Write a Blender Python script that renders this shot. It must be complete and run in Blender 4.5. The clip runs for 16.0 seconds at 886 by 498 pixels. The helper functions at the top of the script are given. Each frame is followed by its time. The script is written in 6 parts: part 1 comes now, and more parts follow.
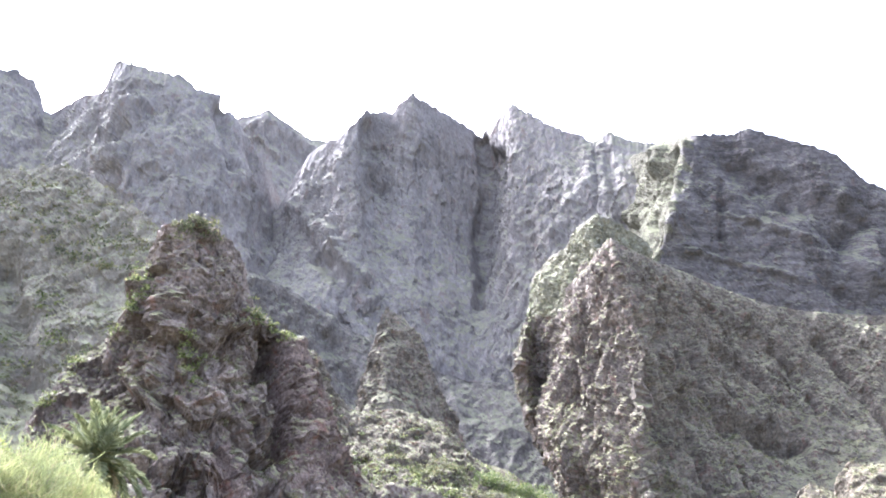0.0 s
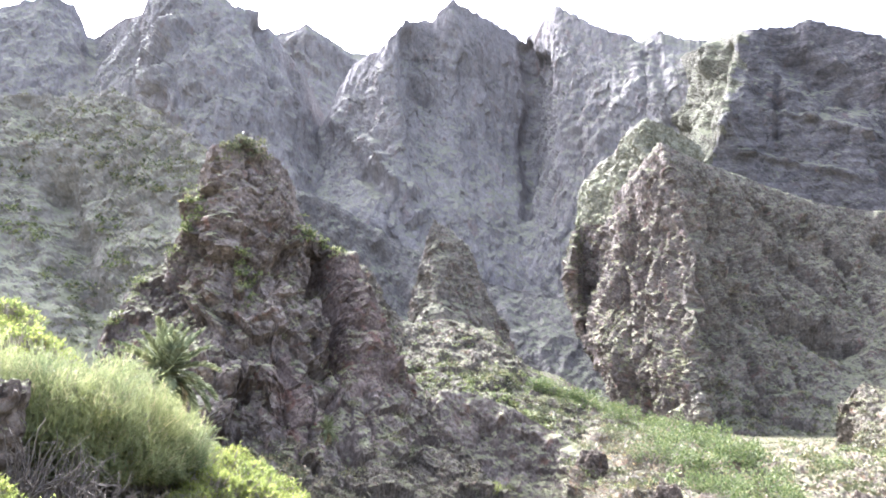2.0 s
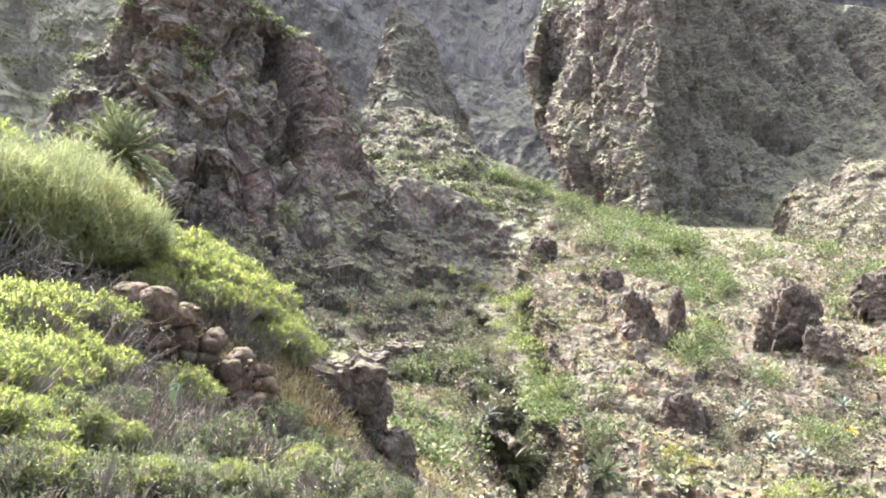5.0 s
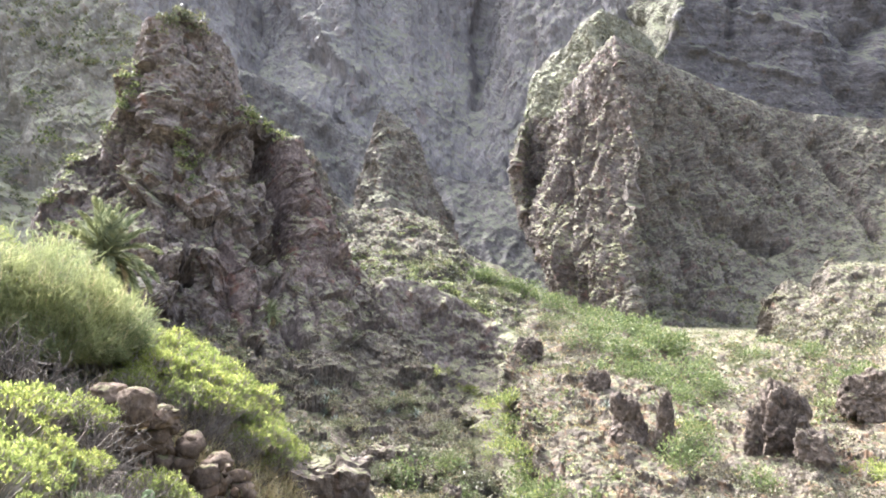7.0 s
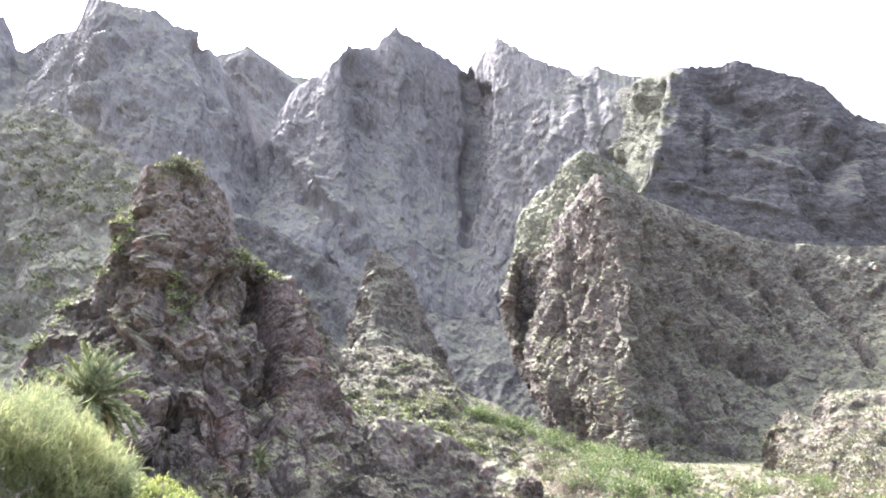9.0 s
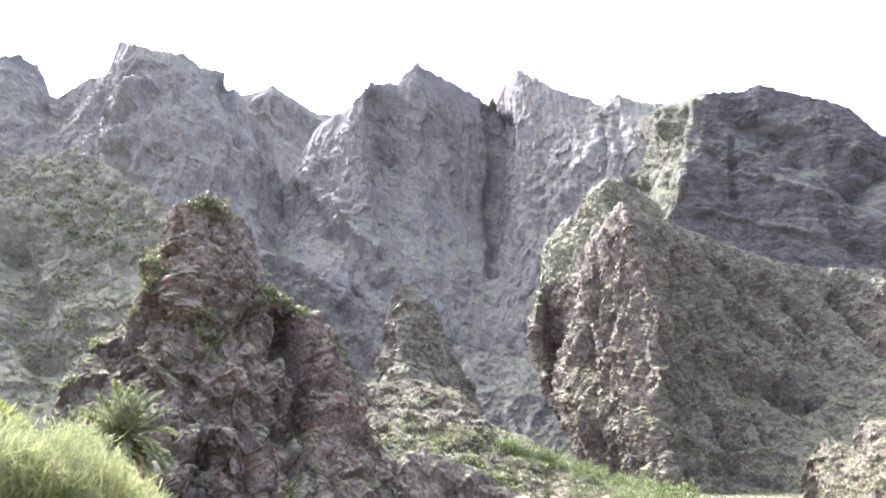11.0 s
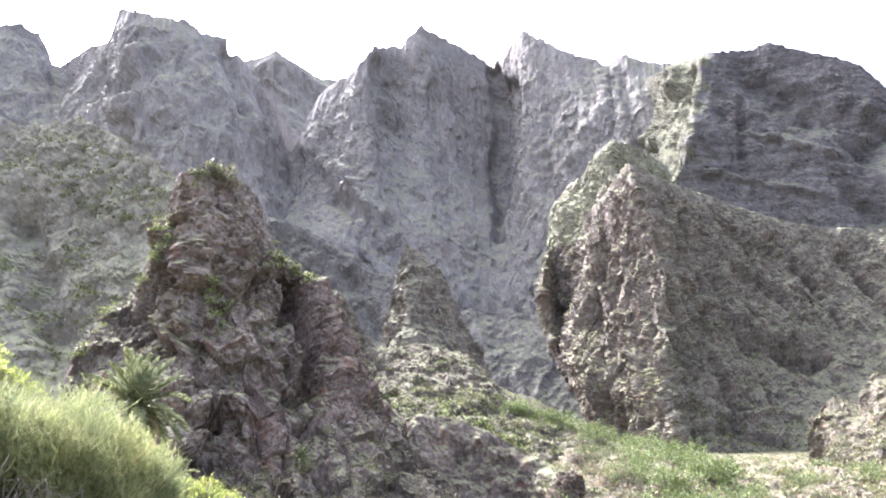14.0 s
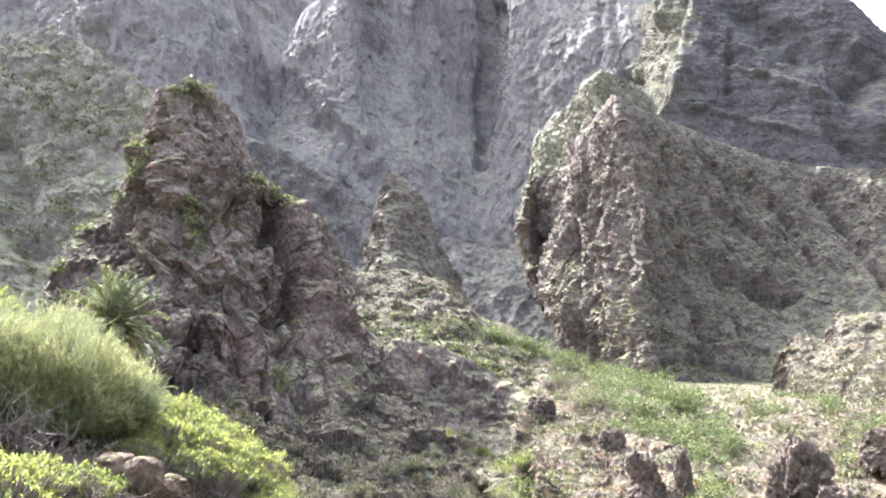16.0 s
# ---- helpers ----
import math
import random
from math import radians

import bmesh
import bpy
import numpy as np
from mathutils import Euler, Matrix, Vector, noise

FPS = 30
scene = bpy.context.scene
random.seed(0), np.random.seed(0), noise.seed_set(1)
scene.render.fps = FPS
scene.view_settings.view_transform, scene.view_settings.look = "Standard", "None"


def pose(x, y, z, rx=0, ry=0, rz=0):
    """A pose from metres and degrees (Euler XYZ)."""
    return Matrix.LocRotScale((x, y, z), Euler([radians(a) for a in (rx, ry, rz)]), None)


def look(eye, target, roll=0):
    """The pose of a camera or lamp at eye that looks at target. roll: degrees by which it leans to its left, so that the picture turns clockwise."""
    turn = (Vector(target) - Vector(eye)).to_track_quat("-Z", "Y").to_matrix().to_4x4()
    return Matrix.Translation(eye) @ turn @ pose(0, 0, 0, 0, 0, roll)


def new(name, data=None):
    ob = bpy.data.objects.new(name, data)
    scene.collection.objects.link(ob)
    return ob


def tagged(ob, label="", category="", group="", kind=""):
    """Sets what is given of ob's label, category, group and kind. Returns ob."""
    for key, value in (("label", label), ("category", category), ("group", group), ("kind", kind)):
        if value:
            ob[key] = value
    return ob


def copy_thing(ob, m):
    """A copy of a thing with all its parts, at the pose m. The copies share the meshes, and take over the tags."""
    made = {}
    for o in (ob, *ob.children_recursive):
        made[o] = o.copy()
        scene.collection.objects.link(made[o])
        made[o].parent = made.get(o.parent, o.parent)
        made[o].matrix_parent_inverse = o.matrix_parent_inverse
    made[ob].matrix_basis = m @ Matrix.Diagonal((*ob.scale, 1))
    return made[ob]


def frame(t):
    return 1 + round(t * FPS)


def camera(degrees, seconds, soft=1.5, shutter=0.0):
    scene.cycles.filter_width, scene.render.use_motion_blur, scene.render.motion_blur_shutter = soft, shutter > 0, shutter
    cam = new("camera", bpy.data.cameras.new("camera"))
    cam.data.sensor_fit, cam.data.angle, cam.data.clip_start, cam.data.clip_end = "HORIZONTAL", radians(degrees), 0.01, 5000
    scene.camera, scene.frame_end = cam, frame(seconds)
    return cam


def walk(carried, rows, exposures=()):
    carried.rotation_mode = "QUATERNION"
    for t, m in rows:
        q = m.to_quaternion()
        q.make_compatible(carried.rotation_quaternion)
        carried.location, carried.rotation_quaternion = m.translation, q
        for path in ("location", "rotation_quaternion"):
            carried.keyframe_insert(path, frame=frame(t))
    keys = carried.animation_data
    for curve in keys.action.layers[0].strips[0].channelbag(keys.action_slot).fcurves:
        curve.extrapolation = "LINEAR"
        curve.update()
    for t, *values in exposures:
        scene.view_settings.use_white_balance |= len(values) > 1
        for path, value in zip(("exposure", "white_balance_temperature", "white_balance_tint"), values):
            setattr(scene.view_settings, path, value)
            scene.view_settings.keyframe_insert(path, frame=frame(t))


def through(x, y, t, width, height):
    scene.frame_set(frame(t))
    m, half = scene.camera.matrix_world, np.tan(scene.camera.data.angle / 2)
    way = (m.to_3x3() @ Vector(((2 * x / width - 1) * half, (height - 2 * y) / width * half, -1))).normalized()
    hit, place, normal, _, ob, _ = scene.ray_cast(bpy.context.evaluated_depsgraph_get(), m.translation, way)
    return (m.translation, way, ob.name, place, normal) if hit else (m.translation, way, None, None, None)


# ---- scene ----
# The eye stands 1.6 m above a hillside path; bearings are degrees right of +y, rises are degrees above the level of the eye.
cam = camera(61.5, 16.0, soft=1.9)
EYE = 1.6
PATH = [
    (0.0, -0.00, 15.00, 0.37),
    (0.5, 1.80, 13.25, -0.28),
    (1.0, 3.39, 10.52, -0.61),
    (1.5, 3.70, 8.84, -0.41),
    (2.0, 3.72, 8.25, -0.80),
    (2.5, 0.40, 10.00, 0.23),
    (3.0, -0.21, 11.51, 0.46),
    (3.5, -0.62, 8.66, 0.12),
    (4.0, 0.13, -2.02, 0.56),
    (4.2, 1.10, -3.37, 0.30),
    (5.2, 0.50, -8.30, 0.45),
    (6.3, -0.33, -6.71, 0.57),
    (6.5, -0.83, -5.52, 0.78),
    (7.0, -0.42, -0.25, 0.68),
    (7.5, -0.05, 4.22, 0.61),
    (8.0, 0.23, 6.67, 0.67),
    (8.5, -0.46, 9.08, 0.38),
    (9.0, -1.03, 10.21, -0.70),
    (9.2, -0.98, 10.97, -1.05),
    (11.3, 1.05, 12.70, -1.57),
    (11.5, 1.17, 12.40, -1.62),
    (12.0, 2.55, 11.47, -2.12),
    (12.5, 3.67, 11.18, -2.64),
    (13.0, 4.21, 11.39, -3.37),
    (13.5, 3.57, 10.97, -3.06),
    (14.0, 1.53, 10.01, -2.18),
    (14.5, 0.74, 8.78, -2.17),
    (15.0, 0.31, 8.67, -1.09),
    (15.5, -0.00, 6.99, -0.41),
    (16.0, 0.17, 4.36, -0.65),
]
walk(cam, [(t, pose(0, 0, EYE, 90 + p, 0, y) @ pose(0, 0, 0, 0, 0, r)) for t, y, p, r in PATH],
     exposures=[(0.0, 2.80, 5550, 17), (3.0, 2.74, 5550, 17), (4.0, 2.58, 5900, 14), (6.5, 2.56, 5900, 14), (8.0, 2.70, 5650, 17), (16.0, 2.68, 5750, 17)])

# ---- light: a high sun ahead and to the left of the view, in a bright hazy sky ----
SUN_BEARING, SUN_RISE = -38.0, 43.0
world = bpy.data.worlds.new("world")
scene.world = world
world.use_nodes = True
wn = world.node_tree.nodes
sky = wn.new("ShaderNodeTexSky")
sky.sky_type = "NISHITA"
sky.sun_disc = False
sky.sun_elevation = radians(SUN_RISE)
sky.sun_rotation = radians(SUN_BEARING)
sky.air_density, sky.dust_density, sky.ozone_density = 1.0, 9.0, 0.6
wn["Background"].inputs["Strength"].default_value = 0.15
haze = wn.new("ShaderNodeHueSaturation")
haze.inputs["Saturation"].default_value = 0.5
world.node_tree.links.new(sky.outputs["Color"], haze.inputs["Color"])
world.node_tree.links.new(haze.outputs["Color"], wn["Background"].inputs["Color"])
sun = new("sun", bpy.data.lights.new("sun", "SUN"))
sun.data.energy, sun.data.angle, sun.data.color = 2.0, radians(0.6), (1.0, 0.96, 0.90)
_b, _r = radians(SUN_BEARING), radians(SUN_RISE)
TO_SUN = Vector((math.sin(_b) * math.cos(_r), math.cos(_b) * math.cos(_r), math.sin(_r)))
sun.matrix_world = look(TO_SUN * 900, (0, 0, 0))


# ---- numeric helpers ----
def at(b, e, d):
    """The place at bearing b and rise e (degrees), d metres off on the level."""
    b, e = np.radians(b), np.radians(e)
    return np.array([d * np.sin(b), d * np.cos(b), EYE + d * np.tan(e)])


def hashed(x, y, z, seed):
    """A scrambled 32-bit number for every lattice cell."""
    h = x * np.uint32(374761393) + y * np.uint32(668265263) + z * np.uint32(1274126177) + np.uint32(seed * 974634777 & 0xFFFFFFFF)
    h = (h ^ (h >> np.uint32(13))) * np.uint32(1274126177)
    return h ^ (h >> np.uint32(16))


def grid_noise(p, seed=0):
    """Gradient noise of about -1..1 at the rows of p."""
    p = np.asarray(p, np.float64)
    i = np.floor(p)
    f = (p - i).astype(np.float32)
    u = f * f * f * (f * (f * 6 - 15) + 10)
    i = i.astype(np.int64).astype(np.uint32)
    total = np.zeros(len(p), np.float32)
    for k in range(8):
        c = (k & 1, k >> 1 & 1, k >> 2 & 1)
        h = hashed(i[:, 0] + np.uint32(c[0]), i[:, 1] + np.uint32(c[1]), i[:, 2] + np.uint32(c[2]), seed)
        w, g = 1.0, 0.0
        for n in range(3):
            w = w * (u[:, n] if c[n] else 1 - u[:, n])
            g = g + ((h >> np.uint32(8 * n) & np.uint32(255)).astype(np.float32) / 127.5 - 1) * (f[:, n] - c[n])
        total += w * g
    return total.astype(np.float64) * 1.4


def blocks(p, seed=0):
    """Steps of -1..1, one level for each cell of a jittered lattice, like fractured stone."""
    i = np.floor(p - 0.5)
    best, val = np.full(len(p), 1e9, np.float32), np.zeros(len(p), np.float32)
    for k in range(8):
        q = i + np.array([k & 1, k >> 1 & 1, k >> 2 & 1])
        iq = q.astype(np.int64).astype(np.uint32)
        h = hashed(iq[:, 0], iq[:, 1], iq[:, 2], seed)
        d = np.zeros(len(p), np.float32)
        for n in range(3):
            j = (h >> np.uint32(7 * n) & np.uint32(127)).astype(np.float32) / 127 * 0.8 + 0.1
            d += (p[:, n] - q[:, n] - j).astype(np.float32) ** 2
        win = d < best
        best[win] = d[win]
        val[win] = (h[win] >> np.uint32(21)).astype(np.float32) / 1023.5 - 1
    return val.astype(np.float64)


def fbm(p, octaves=4, seed=0, gain=0.5):
    out, a = np.zeros(len(p)), 1.0
    for o in range(octaves):
        out += a * grid_noise(p * 2.03 ** o + 17.3 * o, seed + o)
        a *= gain
    return out


def ridged(p, octaves=4, seed=0, gain=0.55):
    out, a = np.zeros(len(p)), 1.0
    for o in range(octaves):
        out += a * (0.5 - 2 * np.abs(grid_noise(p * 2.1 ** o + 9.1 * o, seed + o)))
        a *= gain
    return out


def mesh_from(name, verts, quads, material, smooth=False):
    """A mesh from arrays of vertices and of faces with a fixed number of corners."""
    me = bpy.data.meshes.new(name)
    n, k = quads.shape
    me.vertices.add(len(verts))
    me.vertices.foreach_set("co", np.asarray(verts, np.float32).ravel())
    me.loops.add(n * k)
    me.loops.foreach_set("vertex_index", np.asarray(quads, np.int32).ravel())
    me.polygons.add(n)
    me.polygons.foreach_set("loop_start", np.arange(0, n * k, k, dtype=np.int32))
    me.polygons.foreach_set("loop_total", np.full(n, k, np.int32))
    me.polygons.foreach_set("use_smooth", np.full(n, smooth))
    me.update(calc_edges=True)
    me.materials.append(material)
    return me


def grid_faces(rows, cols):
    i = np.arange(rows * cols).reshape(rows, cols)
    return np.stack([i[:-1, :-1], i[1:, :-1], i[1:, 1:], i[:-1, 1:]], -1).reshape(-1, 4)


def grid_normals(P):
    """Unit normals of a grid of points, rows running down and columns to the right."""
    du, dv = np.gradient(P, axis=1), np.gradient(P, axis=0)
    n = np.cross(dv, du)
    return n / (np.linalg.norm(n, axis=-1, keepdims=True) + 1e-9)


def blur(a, times):
    for _ in range(times):
        for ax in (0, 1):
            pad = [(1, 1) if k == ax else (0, 0) for k in range(a.ndim)]
            q = np.pad(a, pad, mode="edge")
            lo, hi = [slice(None)] * a.ndim, [slice(None)] * a.ndim
            lo[ax], hi[ax] = slice(0, -2), slice(2, None)
            a = 0.5 * a + 0.25 * (q[tuple(lo)] + q[tuple(hi)])
    return a


def hermite(x, xs, ys):
    """Smooth interpolation through rows ys at xs that does not overshoot much."""
    xs, ys = np.asarray(xs, float), np.asarray(ys, float)
    if len(xs) < 3:
        t = ((x - xs[0]) / (xs[-1] - xs[0]))[:, None]
        return ys[0] * (1 - t) + ys[-1] * t
    m = np.gradient(ys, xs, axis=0) * 0.8
    k = np.clip(np.searchsorted(xs, x, side="right") - 1, 0, len(xs) - 2)
    h = (xs[k + 1] - xs[k])[:, None]
    t = ((x - xs[k])[:, None]) / h
    return ((2 * t**3 - 3 * t**2 + 1) * ys[k] + (t**3 - 2 * t**2 + t) * h * m[k]
            + (-2 * t**3 + 3 * t**2) * ys[k + 1] + (t**3 - t**2) * h * m[k + 1])


# ---- materials ----
def nodes_of(name, rough=0.9, spec=0.25):
    m = bpy.data.materials.new(name)
    m.use_nodes = True
    nt = m.node_tree
    b = nt.nodes["Principled BSDF"]
    b.inputs["Roughness"].default_value = rough
    b.inputs["Specular IOR Level"].default_value = spec
    return m, nt, b


def noise_node(nt, vec, scale, detail=5.0, rough=0.6, distort=0.0):
    n = nt.nodes.new("ShaderNodeTexNoise")
    n.inputs["Scale"].default_value, n.inputs["Detail"].default_value = scale, detail
    n.inputs["Roughness"].default_value, n.inputs["Distortion"].default_value = rough, distort
    nt.links.new(vec, n.inputs["Vector"])
    return n.outputs["Fac"]


def ramp_node(nt, fac, stops):
    r = nt.nodes.new("ShaderNodeValToRGB")
    e = r.color_ramp.elements
    while len(e) < len(stops):
        e.new(0.5)
    for el, (pos, c) in zip(e, stops):
        el.position, el.color = pos, (*c, 1) if len(c) == 3 else c
    nt.links.new(fac, r.inputs["Fac"])
    return r.outputs["Color"]


def mix_node(nt, fac, a, b, mode="MIX"):
    m = nt.nodes.new("ShaderNodeMix")
    m.data_type, m.blend_type = "RGBA", mode
    for sock, v in ((m.inputs[0], fac), (m.inputs[6], a), (m.inputs[7], b)):
        if isinstance(v, (float, int)):
            sock.default_value = v
        elif isinstance(v, tuple):
            sock.default_value = (*v, 1)
        else:
            nt.links.new(v, sock)
    return m.outputs[2]


def math_node(nt, op, a, b=0.0):
    m = nt.nodes.new("ShaderNodeMath")
    m.operation = op
    for sock, v in zip(m.inputs, (a, b)):
        if isinstance(v, (float, int)):
            sock.default_value = v
        else:
            nt.links.new(v, sock)
    return m.outputs[0]


def grey(v):
    return (v, v, v)


def rock(name, dark, mid, pale, rust, green, size, green_amount=0.5, rust_at=0.62, bump=0.6, squash=0.85, mottle=0.28, flecks=0.62, broad_tint=(0.75, 1.22), bands=0.0):
    """Weathered volcanic rock: patches of dark, mid and pale stone, rusty stains, pale flecks of lichen and painted
    sunlit facets, and turf where it lies flat.
    """
    m, nt, b = nodes_of(name, 0.93, 0.2)
    geo = nt.nodes.new("ShaderNodeNewGeometry")
    mp = nt.nodes.new("ShaderNodeMapping")
    mp.inputs["Scale"].default_value = (1, 1, squash)
    nt.links.new(geo.outputs["Position"], mp.inputs["Vector"])
    p = mp.outputs["Vector"]
    broad = noise_node(nt, p, 0.35 / size, 4, 0.55, 0.4)
    fine = noise_node(nt, p, 4.2 / size, 7, 0.72)
    spots = noise_node(nt, p, 4.5 / size, 3, 0.6)
    c = ramp_node(nt, fine, [(0.33, dark), (0.50, mid), (0.67, pale)])
    tint = ramp_node(nt, broad, [(0.32, grey(broad_tint[0])), (0.50, grey(1.0)), (0.68, grey(broad_tint[1]))])
    c = mix_node(nt, 1.0, c, tint, "MULTIPLY")
    cells = nt.nodes.new("ShaderNodeTexVoronoi")
    cells.inputs["Scale"].default_value = 2.0 / size
    cells.inputs["Randomness"].default_value = 1.0
    warp = nt.nodes.new("ShaderNodeVectorMath")
    warp.operation = "ADD"
    swirl = nt.nodes.new("ShaderNodeTexNoise")
    swirl.inputs["Scale"].default_value, swirl.inputs["Detail"].default_value = 2.2 / size, 3.0
    nt.links.new(p, swirl.inputs["Vector"])
    push = nt.nodes.new("ShaderNodeVectorMath")
    push.operation = "SCALE"
    push.inputs["Scale"].default_value = 0.45 * size
    nt.links.new(swirl.outputs["Color"], push.inputs[0])
    nt.links.new(p, warp.inputs[0])
    nt.links.new(push.outputs[0], warp.inputs[1])
    nt.links.new(warp.outputs[0], cells.inputs["Vector"])
    lot = nt.nodes.new("ShaderNodeSeparateXYZ")
    nt.links.new(cells.outputs["Color"], lot.inputs[0])
    c = mix_node(nt, 1.0, c, ramp_node(nt, lot.outputs["X"], [(0.0, grey(1 - mottle)), (0.5, grey(0.98)), (1.0, grey(1 + mottle))]), "MULTIPLY")
    stain = noise_node(nt, p, 0.8 / size, 5, 0.6, 0.8)
    c = mix_node(nt, ramp_node(nt, stain, [(rust_at, grey(0)), (rust_at + 0.12, grey(0.75))]), c, rust)
    # Flecks double as lichen and as sun on small facets, in colour only.
    c = mix_node(nt, ramp_node(nt, spots, [(flecks, grey(0)), (flecks + 0.06, grey(0.8))]), c, tuple(min(1, v * 1.25) for v in pale))
    if bands:
        lay = nt.nodes.new("ShaderNodeMapping")
        lay.inputs["Scale"].default_value, lay.inputs["Rotation"].default_value = (0.08, 0.08, 1.0), (0.0, 0.12, 0.0)
        nt.links.new(geo.outputs["Position"], lay.inputs["Vector"])
        strata = noise_node(nt, lay.outputs["Vector"], 1.6 / size, 5, 0.7, 0.6)
        c = mix_node(nt, 1.0, c, ramp_node(nt, strata, [(0.36, grey(1 - bands)), (0.5, grey(1.0)), (0.64, grey(1 + bands))]), "MULTIPLY")
    sep = nt.nodes.new("ShaderNodeSeparateXYZ")
    nt.links.new(geo.outputs["Normal"], sep.inputs[0])
    turf = math_node(nt, "ADD", sep.outputs["Z"], math_node(nt, "MULTIPLY", math_node(nt, "SUBTRACT", noise_node(nt, geo.outputs["Position"], 1.5 / size, 6, 0.7), 0.5), 1.6))
    g2 = mix_node(nt, noise_node(nt, geo.outputs["Position"], 5.0 / size, 3, 0.6), green, tuple(v * 1.35 for v in green))
    lim = 1.25 - green_amount
    c = mix_node(nt, ramp_node(nt, turf, [(min(0.98, lim), grey(0)), (min(1.0, lim + 0.15), grey(0.85))]), c, g2)
    nt.links.new(c, b.inputs["Base Color"])
    bp = nt.nodes.new("ShaderNodeBump")
    bp.inputs["Strength"].default_value, bp.inputs["Distance"].default_value = bump, 0.35 * size
    lumps = math_node(nt, "SUBTRACT", math_node(nt, "MULTIPLY", noise_node(nt, p, 3.0 / size, 4, 0.62), 0.8), math_node(nt, "MULTIPLY", cells.outputs["Distance"], 0.75))
    nt.links.new(lumps, bp.inputs["Height"])
    nt.links.new(bp.outputs["Normal"], b.inputs["Normal"])
    return m


def leafy(name, deep, mid, bright, dry=(0.30, 0.24, 0.12), dry_share=0.08, patch=0.5, through=0.35):
    """Foliage whose colour varies from leaf to leaf and from patch to patch; thin leaves let light through."""
    m, nt, b = nodes_of(name, 0.6, 0.3)
    geo = nt.nodes.new("ShaderNodeNewGeometry")
    c = ramp_node(nt, geo.outputs["Random Per Island"], [(0.0, deep), (0.5, mid), (1.0 - dry_share, bright), (1.0, dry)])
    pt = noise_node(nt, geo.outputs["Position"], patch, 3, 0.6)
    c = mix_node(nt, 1.0, c, ramp_node(nt, pt, [(0.3, (0.68, 0.72, 0.70)), (0.7, (1.3, 1.22, 1.0))]), "MULTIPLY")
    nt.links.new(c, b.inputs["Base Color"])
    tr = nt.nodes.new("ShaderNodeBsdfTranslucent")
    nt.links.new(c, tr.inputs["Color"])
    mx = nt.nodes.new("ShaderNodeMixShader")
    mx.inputs[0].default_value = through
    nt.links.new(b.outputs[0], mx.inputs[1])
    nt.links.new(tr.outputs[0], mx.inputs[2])
    nt.links.new(mx.outputs[0], nt.nodes["Material Output"].inputs["Surface"])
    return m


# Far rock is pale and low in contrast: distance haze is in this colour.
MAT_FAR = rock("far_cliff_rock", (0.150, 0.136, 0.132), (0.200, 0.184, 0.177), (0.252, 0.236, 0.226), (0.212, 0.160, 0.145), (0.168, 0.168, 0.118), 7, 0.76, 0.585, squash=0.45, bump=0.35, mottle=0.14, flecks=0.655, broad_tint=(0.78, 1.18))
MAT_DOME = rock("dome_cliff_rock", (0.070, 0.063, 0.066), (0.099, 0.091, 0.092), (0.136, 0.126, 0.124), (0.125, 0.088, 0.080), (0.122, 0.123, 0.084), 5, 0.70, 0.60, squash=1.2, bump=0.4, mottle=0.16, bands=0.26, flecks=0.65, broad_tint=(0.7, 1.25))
# Greener, slightly paler than the dome rock: the edge's sunlight is partly colour.
MAT_VERGE = rock("grassy_cliff_edge", (0.062, 0.059, 0.045), (0.100, 0.095, 0.070), (0.156, 0.147, 0.112), (0.135, 0.098, 0.080), (0.118, 0.124, 0.070), 2.6, 0.72, 0.62, bump=0.7, broad_tint=(0.65, 1.3))
# Well above the spur rock in tone: the rib's sunlight is put into this colour.
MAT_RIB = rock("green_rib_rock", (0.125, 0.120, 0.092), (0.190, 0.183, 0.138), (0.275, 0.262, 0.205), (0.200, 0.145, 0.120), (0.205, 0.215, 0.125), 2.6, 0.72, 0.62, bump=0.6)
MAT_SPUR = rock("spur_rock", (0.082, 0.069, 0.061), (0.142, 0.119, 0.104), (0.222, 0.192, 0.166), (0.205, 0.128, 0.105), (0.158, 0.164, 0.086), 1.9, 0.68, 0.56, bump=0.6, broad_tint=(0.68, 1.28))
# Slightly darker copy of the spur rock, with some of the face's shade painted in.
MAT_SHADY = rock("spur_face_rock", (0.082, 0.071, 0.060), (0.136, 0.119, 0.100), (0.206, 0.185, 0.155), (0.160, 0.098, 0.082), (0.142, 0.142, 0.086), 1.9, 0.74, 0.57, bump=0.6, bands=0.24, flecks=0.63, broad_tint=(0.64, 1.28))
MAT_TALUS = rock("talus_rock", (0.085, 0.077, 0.073), (0.128, 0.117, 0.109), (0.180, 0.166, 0.153), (0.140, 0.105, 0.095), (0.122, 0.127, 0.085), 5, 0.66, 0.62, bump=0.35, mottle=0.2, flecks=0.65)
MAT_CRAG = rock("crag_rock", (0.082, 0.065, 0.056), (0.152, 0.124, 0.106), (0.250, 0.216, 0.186), (0.195, 0.110, 0.082), (0.170, 0.174, 0.094), 1.6, 0.62, 0.585, bump=0.7, flecks=0.655, mottle=0.22, broad_tint=(0.62, 1.3), bands=0.12)
MAT_RED = rock("red_crag_rock", (0.074, 0.056, 0.049), (0.136, 0.104, 0.089), (0.220, 0.180, 0.154), (0.190, 0.098, 0.072), (0.150, 0.152, 0.085), 1.5, 0.58, 0.55, bump=0.7, flecks=0.66, mottle=0.22, broad_tint=(0.62, 1.28))
